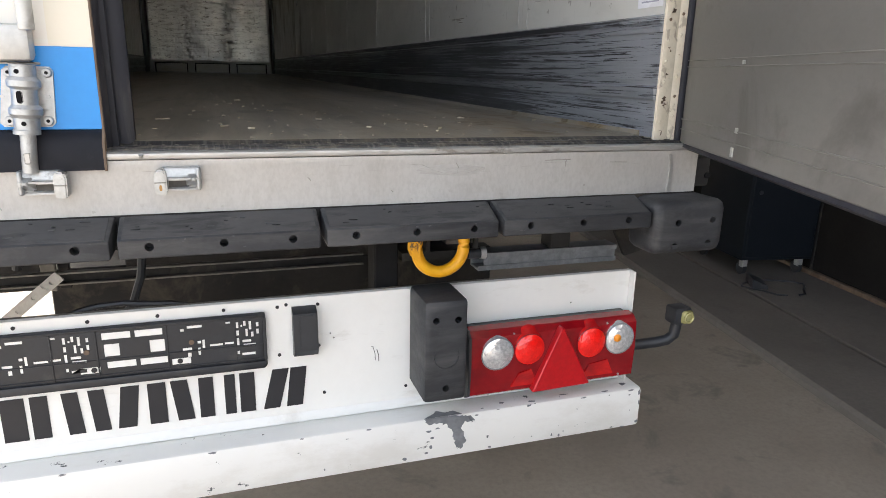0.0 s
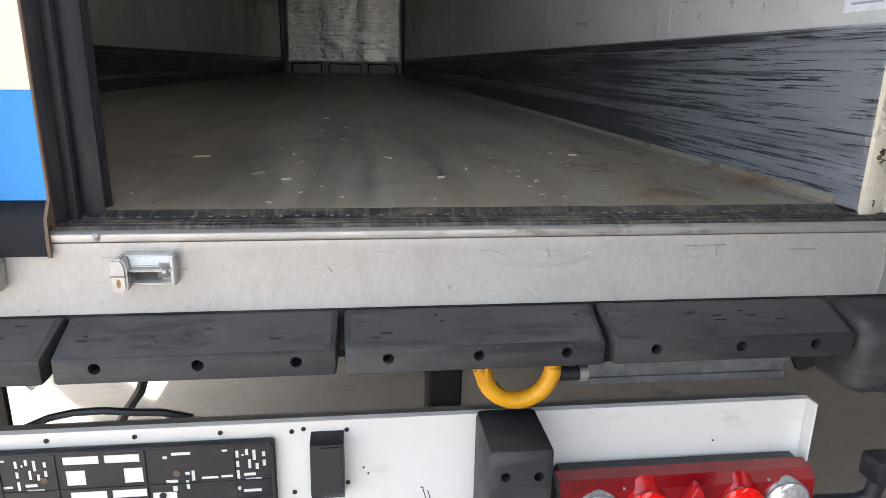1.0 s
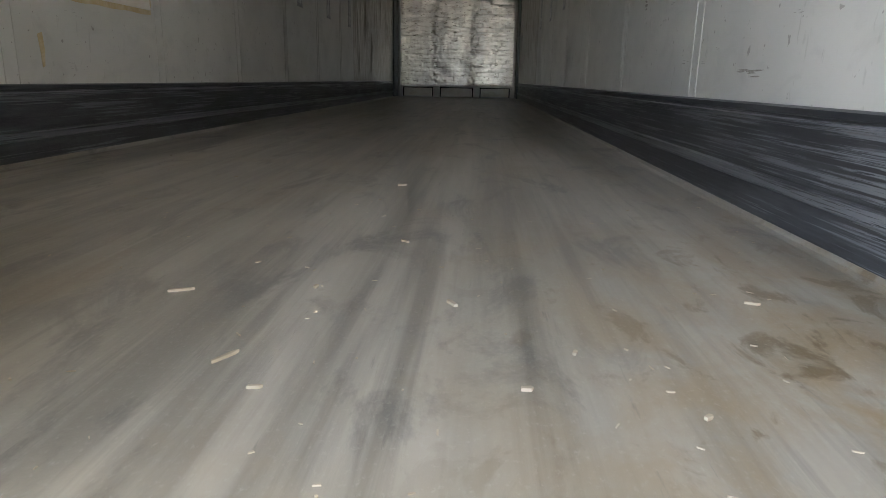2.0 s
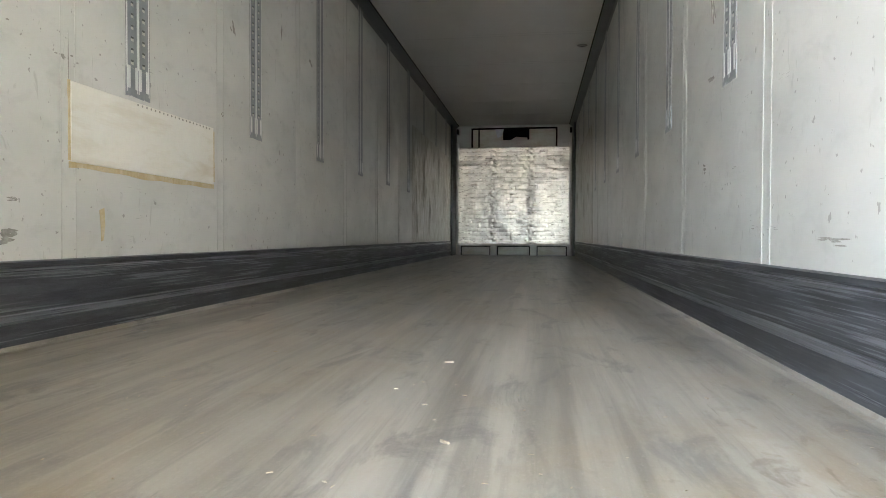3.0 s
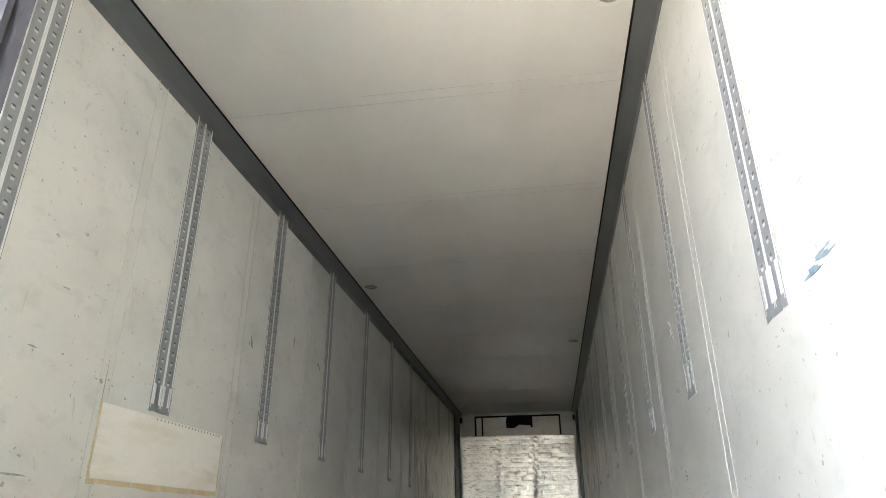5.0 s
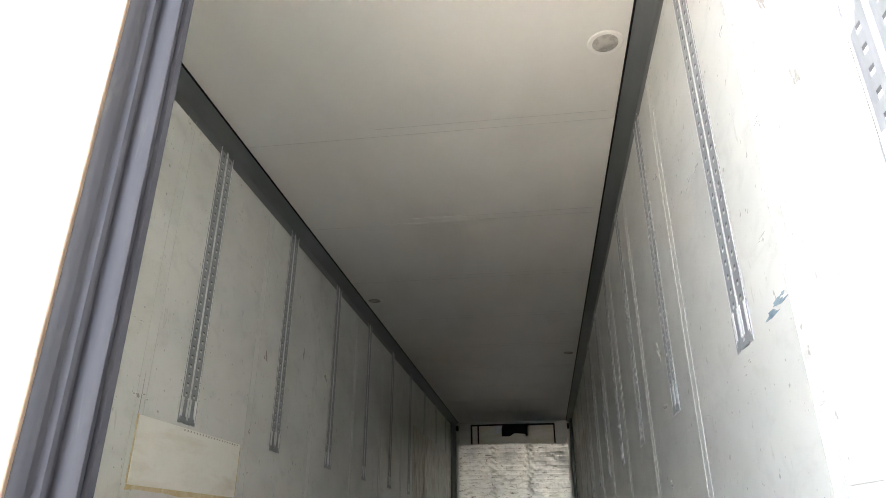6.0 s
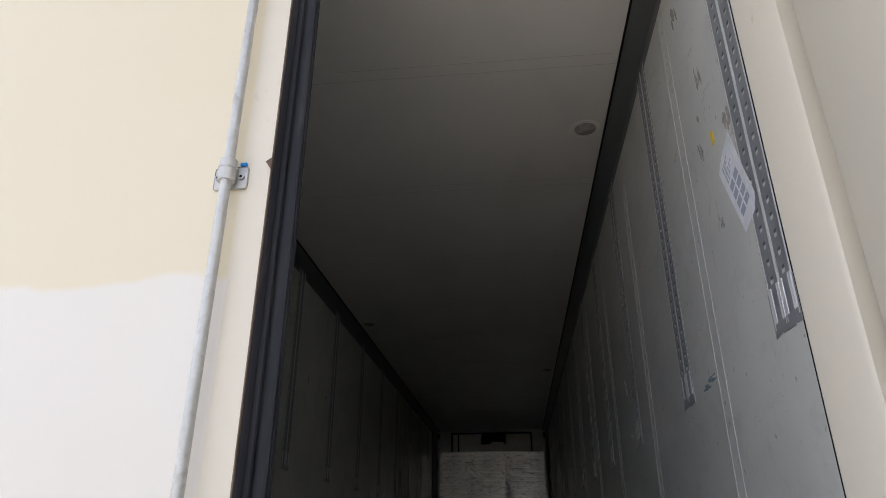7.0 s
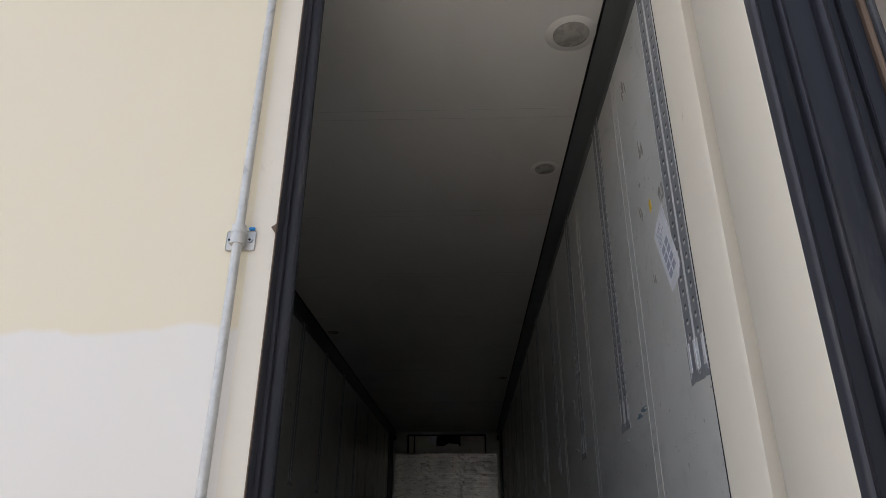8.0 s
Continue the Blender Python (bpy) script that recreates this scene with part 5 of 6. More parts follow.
part("bare_patch", prism(bmesh.new(), [(0.6, -0.09), (0.7, -0.09), (0.682, -0.07), (0.66, -0.074), (0.64, -0.06), (0.63, -0.072)], "z", 0.5652, 0.5661), M_BARE, bar, "bare dark patch where paint flaked off")
rnd = random.Random(8)
for x, z, w, h in ((0.887, 0.561, 0.03, 0.014), (0.905, 0.564, 0.012, 0.006), (1.05, 0.56, 0.034, 0.009), (1.2, 0.561, 0.04, 0.012), (1.195, 0.548, 0.012, 0.01), (1.226, 0.552, 0.016, 0.03),
                   (1.228, 0.52, 0.008, 0.03), (1.2, 0.5, 0.006, 0.008), (0.96, 0.462, 0.012, 0.02), (0.982, 0.458, 0.016, 0.022), (0.9, 0.468, 0.01, 0.008), (0.995, 0.468, 0.006, 0.014),
                   (1.226, 0.462, 0.02, 0.018), (1.18, 0.452, 0.03, 0.008), (0.46, 0.56, 0.03, 0.01), (0.3, 0.562, 0.02, 0.008), (0.1, 0.56, 0.04, 0.01), (-0.2, 0.561, 0.03, 0.009),
                   (0.612, 0.53, 0.03, 0.012), (0.622, 0.51, 0.02, 0.016), (0.618, 0.484, 0.016, 0.024), (0.606, 0.47, 0.022, 0.014), (0.635, 0.535, 0.03, 0.01), (0.74, 0.556, 0.02, 0.008), (0.78, 0.457, 0.02, 0.012), (0.55, 0.462, 0.03, 0.016), (0.35, 0.47, 0.01, 0.01), (1.13, 0.556, 0.009, 0.007), (0.8, 0.563, 0.02, 0.005)):
    pts = [(x + w * 0.27 * k * math.cos(a), min(0.5655, z + h * 0.27 * k * math.sin(a))) for a, k in [(2 * math.pi * i / 9, rnd.uniform(0.5, 1.1)) for i in range(9)]]
    part("paint_chip", prism(bmesh.new(), pts, "y", -0.0926, -0.0915), M_BARE, bar, "", 0)
for x, y, w, h in ((0.9, -0.08, 0.04, 0.02), (1.0, -0.07, 0.05, 0.012), (1.12, -0.084, 0.05, 0.01), (1.19, -0.06, 0.04, 0.03), (0.82, -0.066, 0.03, 0.02), (0.76, -0.08, 0.02, 0.01)):
    pts = [(x + w * 0.27 * k * math.cos(a), max(-0.088, y + h * 0.27 * k * math.sin(a))) for a, k in [(2 * math.pi * i / 9, rnd.uniform(0.4, 1.1)) for i in range(9)]]
    part("paint_chip", prism(bmesh.new(), pts, "z", 0.5652, 0.5661), M_BARE, bar, "", 0)

lamp = thing("tail_lamp", "long red tail lamp with round lenses and triangle reflector", "tail lamp", (0.965, -0.05, 0.59))
part("backing", boxed(0.726, 1.192, -0.05, -0.0155, 0.598, 0.78, 0.006), M_BLACK, lamp)
lens = part("lens", prism(bmesh.new(), [(-0.048, 0.6), (-0.072, 0.6), (-0.09, 0.612), (-0.094, 0.7), (-0.09, 0.766), (-0.074, 0.781), (-0.048, 0.784)], "x", 0.72, 1.194), M_RED, lamp, "glossy red lens")
part("end_cap", prism(bmesh.new(), [(-0.016, 0.598), (-0.072, 0.598), (-0.0905, 0.611), (-0.0945, 0.7), (-0.0905, 0.767), (-0.074, 0.782), (-0.016, 0.785)], "x", 0.713, 0.7198), M_BLACK, lamp)


def faceted_cap(x, y, z, r, bulge, rings, spokes):
    """A bulging round lens cut into small radial facets."""
    bm, rn = bmesh.new(), random.Random(int(x * 1000))
    tip = bm.verts.new((x, y - bulge, z))
    last = None
    for i in range(1, rings + 1):
        a = i / rings
        row = [bm.verts.new((x + r * a * math.cos(2 * math.pi * (k + 0.5 * (i % 2)) / spokes), y - bulge * (1 - a * a) - rn.uniform(0, 0.0016) * a, z + r * a * math.sin(2 * math.pi * (k + 0.5 * (i % 2)) / spokes)))
               for k in range(spokes)]
        for k in range(spokes):
            if last is None:
                bm.faces.new((tip, row[(k + 1) % spokes], row[k]))
            else:
                bm.faces.new((last[k], last[(k + 1) % spokes], row[k] if i % 2 == 0 else row[(k + 1) % spokes]))
                bm.faces.new((last[k] if i % 2 else last[(k + 1) % spokes], row[(k + 1) % spokes], row[k]))
        last = row
    bmesh.ops.recalc_face_normals(bm, faces=bm.faces)
    return bm


for x, z, kind in ((0.788, 0.722, "clear"), (0.877, 0.724, "red"), (1.056, 0.722, "red"), (1.141, 0.724, "clear")):
    bright = M_CHROME if kind == "clear" else M_REDLIT
    back = 0.02 if kind == "red" else 0.01
    bowl = bmesh.new()                       # a round bowl whose upper side runs back under the top edge
    rows = []
    for k in range(9):
        a = k / 8
        rows.append([bowl.verts.new((x + (0.0435 - 0.004 * a) * math.cos(b), -0.0965 + 0.019 * a * max(0.0, math.sin(b)) + 0.002 * a, z + (0.0435 - 0.002 * a) * math.sin(b) + back * a * max(0.0, math.sin(b))))
                     for b in [2 * math.pi * n / 28 for n in range(28)]])
    for p, q in zip(rows, rows[1:]):
        for n in range(28):
            bowl.faces.new((p[n], p[(n + 1) % 28], q[(n + 1) % 28], q[n]))
    bowl.faces.new(rows[0])
    bowl.faces.new(rows[-1][::-1])
    bmesh.ops.recalc_face_normals(bowl, faces=bowl.faces)
    hood = part("hood", bowl, M_REDMID if kind == "red" else M_CHROME, lens, "red reflector bowl" if kind == "red" else "silver reflector bowl")
    part("round_lens" if kind == "clear" else "round_red_lens", faceted_cap(x, -0.0972, z, 0.041, 0.011, 6, 22), bright, hood, "faceted clear lens" if kind == "clear" else "bright red round lens", 0)
    part("lens_rim", sweep(bmesh.new(), arc((x, -0.0975, z), 0.0425, 0, 360, 28), 0.0016, 5), M_RED if kind == "red" else M_BARE, hood)
part("bulb", ball(bmesh.new(), (1.128, -0.1065, 0.731), 0.011, (1, 0.6, 1), 12), M_AMBER, lens, "amber bulb")
tri = prism(bmesh.new(), [(0.884, 0.608), (1.052, 0.612), (0.965, 0.779), (0.957, 0.779)], "y", -0.112, -0.088)
bmesh.ops.bevel(tri, geom=tri.edges[:], offset=0.003, segments=1, affect="EDGES")
part("triangle_reflector", tri, M_REDFLAT, lens, "red triangular reflector")
for x0, x1 in ((0.83, 0.905), (1.035, 1.13)):
    part("indicator_window", prism(bmesh.new(), [(x0, 0.625), (x1, 0.625), (x1 - 0.02, 0.668), (x0 + 0.02, 0.66)], "y", -0.0965, -0.09), M_REDMID, lens)
for x, z, y in ((0.835, 0.768, -0.0865), (0.77, 0.608, -0.086), (1.105, 0.768, -0.0865), (1.15, 0.618, -0.0912)):
    part("screw", rod(bmesh.new(), (x, y + 0.006, z), (x, y - 0.003, z), 0.0026, 8), M_ZINC, lens)

marker = thing("marker_lamp", "side marker lamp on a bent black rubber arm", "marker lamp", (1.3, -0.04, 0.64))
arm = [(1.2, -0.025, 0.667), (1.25, -0.03, 0.667), (1.3, -0.04, 0.672), (1.33, -0.05, 0.68), (1.346, -0.058, 0.698), (1.35, -0.06, 0.74)]
part("arm", sweep(bmesh.new(), arm, 0.0155, 14), M_BLACK, marker)
head = part("head", boxed(1.324, 1.378, -0.085, -0.035, 0.735, 0.786, 0.008, 2), M_BLACK, marker)
part("lens", boxed(1.342, 1.38, -0.093, -0.05, 0.739, 0.779, 0.01, 2), M_OLIVE, head, "clear yellowish lens")
part("gasket_ring", sweep(bmesh.new(), arc((1.362, -0.094, 0.759), 0.013, 0, 360, 18), 0.0035, 6), M_OLIVE, head, "dull yellow ring")

hook = thing("tow_hook", "yellow painted steel tow ring with rust spots", "tow hook", (0.64, -0.07, 0.92))
ringpts = [(0.579, -0.078, 1.06), (0.579, -0.078, 1.015)] + arc((0.637, -0.078, 1.003), 0.058, 180, 360, 16) + [(0.695, -0.078, 1.015), (0.695, -0.078, 1.06)]
part("ring", sweep(bmesh.new(), ringpts, 0.0145, 12), M_YELLOW, hook)
part("lug_plate", prism(bmesh.new(), [(0.562, 1.06), (0.562, 1.0), (0.568, 0.985), (0.582, 0.978), (0.585, 1.06)], "y", -0.094, -0.06), M_YELLOW, hook)

pin = thing("pipe_stub", "short black pipe end with a pale cap beside the tow ring", "pipe", (0.74, -0.06, 0.95), kind="structure")
part("pipe", rod(bmesh.new(), (0.716, -0.05, 0.976), (0.748, -0.05, 0.976), 0.013, 14), M_BLACK, pin)
part("cap", rod(bmesh.new(), (0.748, -0.05, 0.976), (0.762, -0.05, 0.976), 0.015, 14), M_ZINC, pin)
part("fin", prism(bmesh.new(), [(0.698, 1.045), (0.728, 1.045), (0.714, 0.965)], "y", -0.056, -0.05), M_STEEL, pin)
part("stem", boxed(0.73, 0.742, -0.055, -0.045, 0.988, 1.105, 0.002), M_STEEL, pin)

channel = thing("steel_channel", "galvanised steel channel under the corner of the body", "channel", (1.0, 0.06, 0.89))
c = prism(bmesh.new(), [(0.06, 0.893), (0.12, 0.893), (0.12, 0.94), (0.06, 0.94), (0.06, 0.927), (0.065, 0.927), (0.065, 0.935), (0.115, 0.935), (0.115, 0.898), (0.065, 0.898), (0.065, 0.906), (0.06, 0.906)], "x", 0.79, 1.21)
part("web_cover", boxed(0.808, 1.209, 0.0655, 0.0695, 0.9, 0.933), M_BARE, channel)
part("profile", c, M_BARE, channel)
part("hanger", boxed(1.0, 1.06, 0.06, 0.12, 0.9405, 1.1, 0.003), M_STEEL, channel)
part("corner_gusset", prism(bmesh.new(), [(1.19, 1.0), (1.3, 1.0), (1.3, 0.92), (1.24, 0.905)], "y", 0.06, 0.075), M_STEEL, channel)

# ================= chassis below the floor =================
chassis = thing("chassis", "dark steel trailer chassis beams with cross members", "chassis", (0, 5, 0.8))
for s in (-1, 1):
    beam = bmesh.new()
    box(beam, s * 0.58, s * 0.72, 0.06, 12.4, 1.075, 1.099)
    box(beam, s * 0.645, s * 0.655, 0.06, 12.4, 0.955, 1.075)
    box(beam, s * 0.58, s * 0.72, 0.06, 12.4, 0.935, 0.955)
    part("beam", beam, M_STEEL, chassis)
    part("rear_hanger", boxed(s * 0.5, s * 0.56, 0.02, 0.1, 0.56, 1.1, 0.004), M_DARK, chassis)
for k in range(6):
    part("cross_member", boxed(-1.2, 1.2, 0.55 + 1.9 * k, 0.63 + 1.9 * k, 1.0, 1.099, 0.004), M_STEEL, chassis)
part("side_bracket", boxed(-0.46, -0.385, 0.2, 0.215, 0.72, 1.0, 0.003), M_STEEL, chassis)
part("bracket_bolt", rod(bmesh.new(), (-0.41, 0.192, 0.862), (-0.41, 0.202, 0.862), 0.011, 10), M_ZINC, chassis)
brace = bmesh.new()
box(brace, -0.017, 0.017, -0.003, 0.003, -0.2, 0.03)
cut_front(brace, -0.003, [ring(0.0, 0.0, 0.007, 8), slot(-0.012, -0.002, -0.03, -0.022), slot(0.001, 0.011, -0.026, -0.018), ring(0.0, -0.07, 0.006, 8), ring(0.0, -0.13, 0.006, 8)], 0.0055)
bmesh.ops.transform(brace, verts=brace.verts, matrix=Matrix.Translation((-0.352, 0.652, 0.765)) @ Matrix.Rotation(radians(50), 4, "Y"))
part("brace", brace, M_ALU, chassis, "pale slotted brace strip")
# cross channel with dusty flange edges, dark beams further in
rail_c = part("cross_channel", boxed(-1.2, 0.6, 0.672, 0.682, 0.757, 0.785), M_STEEL, chassis)
part("flange", boxed(-1.2, 0.6, 0.657, 0.682, 0.7855, 0.791, 0.001), M_TOPGREY, rail_c, "dusty worn flange")
part("flange", boxed(-1.2, 0.6, 0.657, 0.682, 0.751, 0.7565, 0.001), M_TOPGREY, rail_c, "dusty worn flange")
part("cross_beam", boxed(-0.43, 1.2, 0.95, 1.03, 0.55, 0.7, 0.004), M_STEEL, chassis)
# Dark panel added to blacken the gap under the body.
part("dark_fill_panel", boxed(-0.19, 1.0, 0.95, 1.0, 0.7005, 0.9, 0.004), M_STEEL, chassis)
part("upright", boxed(-0.417, -0.373, 0.8, 0.82, 0.69, 1.1, 0.003), M_TOPGREY, chassis, "dusty pale bracket")
part("upright", boxed(-0.371, -0.337, 0.82, 0.84, 0.69, 1.1, 0.003), M_STEEL, chassis)
part("upright", boxed(-0.59, -0.535, 0.6, 0.62, 0.42, 0.751, 0.003), M_STEEL, chassis)
# Wide plate added to cover the sunlit ground behind it.
part("upright", boxed(-0.76, -0.419, 0.82, 0.84, 0.69, 1.1, 0.003), M_STEEL, chassis)
hose = thing("air_hose", "black air hoses hanging behind the light carrier", "hose", (-0.1, 0.25, 0.8))
part("hose", sweep(bmesh.new(), [(-0.2, 0.06, 0.855), (-0.16, 0.06, 0.872), (-0.12, 0.06, 0.88), (-0.07, 0.06, 0.882), (-0.02, 0.06, 0.876), (0.03, 0.06, 0.873), (0.08, 0.06, 0.86)], 0.007, 8), M_BLACK, hose)
part("hose", sweep(bmesh.new(), [(-0.46, 0.75, 1.08), (-0.455, 0.75, 0.95), (-0.46, 0.76, 0.84), (-0.47, 0.77, 0.78)], 0.014, 10), M_BLACK, hose)
part("hose", sweep(bmesh.new(), [(-0.045, 0.27, 1.08), (-0.046, 0.27, 0.95), (-0.056, 0.27, 0.88), (-0.08, 0.27, 0.81), (-0.122, 0.28, 0.75), (-0.16, 0.3, 0.68)], 0.0105, 8), M_BLACK, hose)


def wheel(x, y):
    w = thing("trailer_wheel", "black trailer tyre on a dusty steel rim", "wheel", (x, y, 0), "trailer wheels")
    t = bmesh.new()
    s = 1 if x > 0 else -1
    rod(t, (x - 0.19, y, 0.5), (x + 0.19, y, 0.5), 0.5, 40)
    bmesh.ops.bevel(t, geom=[e for e in t.edges if abs(e.verts[0].co.x - e.verts[1].co.x) < 1e-4 and e.is_manifold], offset=0.05, segments=3, affect="EDGES")
    tyre = part("tyre", t, M_TYRE, w)
    part("rim", rod(bmesh.new(), (x + s * 0.17, y, 0.5), (x + s * 0.2, y, 0.5), 0.29, 32, 0.26), M_ZINC, w)
    part("hub", rod(bmesh.new(), (x + s * 0.2, y, 0.5), (x + s * 0.26, y, 0.5), 0.12, 20, 0.1), M_STEEL, w)
    return w


for y in (4.2, 5.5, 6.8):
    for x in (-1.06, 1.06):
        wheel(x, y)
    axle = thing("axle", "dark steel axle tube between the wheels", "axle", (0, y, 0.5), "axles")
    part("tube", rod(bmesh.new(), (-0.88, y, 0.5), (0.88, y, 0.5), 0.07, 16), M_STEEL, axle)
leg = thing("landing_leg", "dark steel landing legs under the front of the trailer", "landing leg", (0, 10.6, 0))
for s in (-1, 1):
    part("leg", boxed(s * 0.6, s * 0.7, 10.55, 10.65, 0.03, 0.936, 0.006), M_STEEL, leg)
    part("foot", boxed(s * 0.52, s * 0.78, 10.45, 10.75, 0, 0.03, 0.006), M_STEEL, leg)

# ================= fittings inside =================
def rail_mesh():
    """A double perforated lashing rail, 1.66 m long, standing 11 mm proud of the wall; its own z starts at the foot."""
    bm = bmesh.new()
    z0, z1, pitch = 0.125, 1.655, 0.05
    n = int((z1 - z0) / pitch)
    for c in (-0.041, 0.041):
        for k in range(n):
            a = z0 + k * pitch
            ys, zs = (c - 0.033, c - 0.01, c + 0.01, c + 0.033), (a, a + 0.014, a + 0.035, a + pitch)
            for i in range(3):
                for j in range(3):
                    if i == 1 and j == 1:
                        continue
                    bm.faces.new([bm.verts.new((0.0016, y, z)) for y, z in ((ys[i], zs[j]), (ys[i + 1], zs[j]), (ys[i + 1], zs[j + 1]), (ys[i], zs[j + 1]))])
            q = [(ys[1], zs[1]), (ys[2], zs[1]), (ys[2], zs[2]), (ys[1], zs[2])]
            for i in range(4):
                p, r = q[i], q[(i + 1) % 4]
                bm.faces.new([bm.verts.new(v) for v in ((0.0016, *p), (0.0016, *r), (0.0001, *r), (0.0001, *p))])
    bmesh.ops.remove_doubles(bm, verts=bm.verts, dist=1e-5)
    bmesh.ops.recalc_face_normals(bm, faces=bm.faces)
    return finish(bm, "perforated_strip", M_RAIL, 0)


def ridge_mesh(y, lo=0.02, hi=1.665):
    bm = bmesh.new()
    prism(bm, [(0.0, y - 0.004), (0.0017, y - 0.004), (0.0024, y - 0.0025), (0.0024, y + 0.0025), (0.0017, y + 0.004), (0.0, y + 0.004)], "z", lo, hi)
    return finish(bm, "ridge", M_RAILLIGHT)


STRIP = rail_mesh()
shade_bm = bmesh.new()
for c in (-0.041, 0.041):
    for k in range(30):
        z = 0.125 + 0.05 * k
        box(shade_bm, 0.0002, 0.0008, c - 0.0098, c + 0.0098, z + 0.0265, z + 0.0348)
SLOTS = finish(shade_bm, "slot_shade", M_SLOT, 0)      # shade painted across the upper part of each slot
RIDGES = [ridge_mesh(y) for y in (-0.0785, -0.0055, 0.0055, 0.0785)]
# Thin dark strips paint the shadow line outside each outer ridge.
RIDGE_SHADOWS = [finish(boxed(0.0001, 0.0012, y - 0.0014, y + 0.0014, 0.03, 1.66), "flange_edge", M_SLOT, 0) for y in (-0.084, 0.084)]
FOOT = finish(prism(bmesh.new(), [(-0.088, 0.0), (-0.05, 0.004), (-0.046, 0.012), (-0.038, 0.003), (0.04, 0.0), (0.046, 0.01), (0.052, 0.002), (0.088, 0.0), (0.088, 0.124), (-0.088, 0.124)],
                    "x", 0.0, 0.0022), "foot_plate", M_RAIL)
TAB = finish(boxed(0.001, 0.0032, -0.0095, 0.0095, 0.036, 0.132, 0.002), "end_tab", M_RAILLIGHT)


def lashing_rail(side, y):
    r = tagged(new("lashing_rail"), "double perforated steel lashing rail upright on the wall", "lashing rail", "lashing rails")
    r.matrix_basis = pose(side * W, y, 2.235, 0, 0, 180 if side > 0 else 0)
    piece("perforated_strip", STRIP, r)
    tagged(piece("slot_shade", SLOTS, r), "painted shade in the slots", kind="stuff")
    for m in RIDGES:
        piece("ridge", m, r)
    for m in RIDGE_SHADOWS:
        piece("flange_edge", m, r)
    piece("foot_plate", FOOT, r)
    for y0 in (-0.066, -0.012, 0.0125, 0.066):
        piece("end_tab", TAB, r, (0, y0, 0))
    return r


for y in [0.22, 1.27] + [2.445 + 1.18 * k for k in range(9)]:
    lashing_rail(1, y)
for y in [0.22, 1.24] + [2.43 + 1.205 * k for k in range(9)]:
    lashing_rail(-1, y)


def ceiling_light(x, y, r):
    c = thing("ceiling_light", "round flush ceiling light with a dull diffuser, switched off", "ceiling light", (x, y, TOP), "ceiling lights")
    rim = bmesh.new()
    rod(rim, (x, y, TOP - 0.001), (x, y, TOP - 0.006), r, 36, r * 0.93)
    part("bezel", rim, M_CEIL, c)
    part("diffuser", rod(bmesh.new(), (x, y, TOP - 0.0055), (x, y, TOP - 0.009), r * 0.72, 32, r * 0.64), M_LAMPGLASS, c, "grey diffuser")
    part("inner_ring", rod(bmesh.new(), (x, y, TOP - 0.0085), (x, y, TOP - 0.0105), r * 0.42, 28, r * 0.38), M_LAMPGLASS, c)
    return c


for x, y, r in ((1.015, 0.615, 0.12), (1.02, 1.84, 0.09), (1.02, 7.85, 0.09), (-1.04, 5.45, 0.09)):
    ceiling_light(x, y, r)

# repair panel riveted to the wall
rep = thing("repair_panel", "cream repair panel riveted over wall damage, yellow glue at its foot", "wall patch", (-1.228, 2.55, 1.91))
part("sheet", boxed(-1.2298, -1.2245, 2.01, 3.09, 1.915, 2.217, 0.0015), M_REPAIR, rep)
glue = bmesh.new()
pts = [(2.0 + 1.1 * i / 22, 1.917) for i in range(23)]
low = [(y, 1.897 - 0.014 * noise.noise((y * 5, 3.1, 0)) - 0.005) for y, _ in pts]
prism(glue, pts + low[::-1], "x", -1.2298, -1.2282)
part("glue_line", glue, M_FOAM, rep, "old yellow glue")
part("glue_run", prism(bmesh.new(), [(2.17, 1.74), (2.2, 1.75), (2.205, 1.68), (2.195, 1.62), (2.18, 1.615), (2.178, 1.67)], "x", -1.2298, -1.2288), M_FOAM, rep)
for k, (y, z0, z1) in enumerate(((2.001, 1.92, 2.22), (3.096, 1.93, 2.2))):
    bm = bmesh.new()
    r3 = random.Random(60 + k)
    edge = [(y + r3.uniform(-0.007, -0.001), z0 + (z1 - z0) * i / 12) for i in range(13)]
    prism(bm, edge + [(y + 0.009 + r3.uniform(0, 0.004), z) for _, z in edge[::-1]], "x", -1.2298, -1.2286)
    part("glue_edge", bm, M_FOAM, rep, "old yellow glue")
part("crack", prism(bmesh.new(), [(1.999, 2.222), (2.003, 2.222), (2.004, 2.3), (2.001, 2.42), (1.999, 2.3)], "x", -1.2298, -1.2289), M_SCUFF, rep)
RIV = finish(rod(bmesh.new(), (-0.0012, 0, 0), (0.0015, 0, 0), 0.005, 8), "rivet", M_SCUFF)
for k in range(20):
    piece("rivet", RIV, rep, Vector((-1.2245, 2.42 + 0.033 * k, 2.207)) - Vector((-1.228, 2.55, 1.91)))

# papers and stickers
paper = thing("delivery_label", "crooked printed paper label stuck on the wall", "label", (1.229, 0.37, 2.6))
part("sheet", prism(bmesh.new(), [(0.352, 2.912), (0.247, 2.645), (0.27, 2.6), (0.362, 2.572), (0.484, 2.836), (0.44, 2.872)], "x", 1.2282, 1.2296), M_PAPER, paper, smooth=0)


def on_sheet(u, v):
    """A place on the crooked sheet: u across it, v up along it."""
    return (0.362 + u * -0.108 + v * 0.112, 2.588 + u * 0.045 + v * 0.262)


def print_patch(name, u0, u1, v0, v1):
    part(name, prism(bmesh.new(), [on_sheet(u0, v0), on_sheet(u1, v0), on_sheet(u1, v1), on_sheet(u0, v1)], "x", 1.2276, 1.2281), M_PRINT, paper, smooth=0)


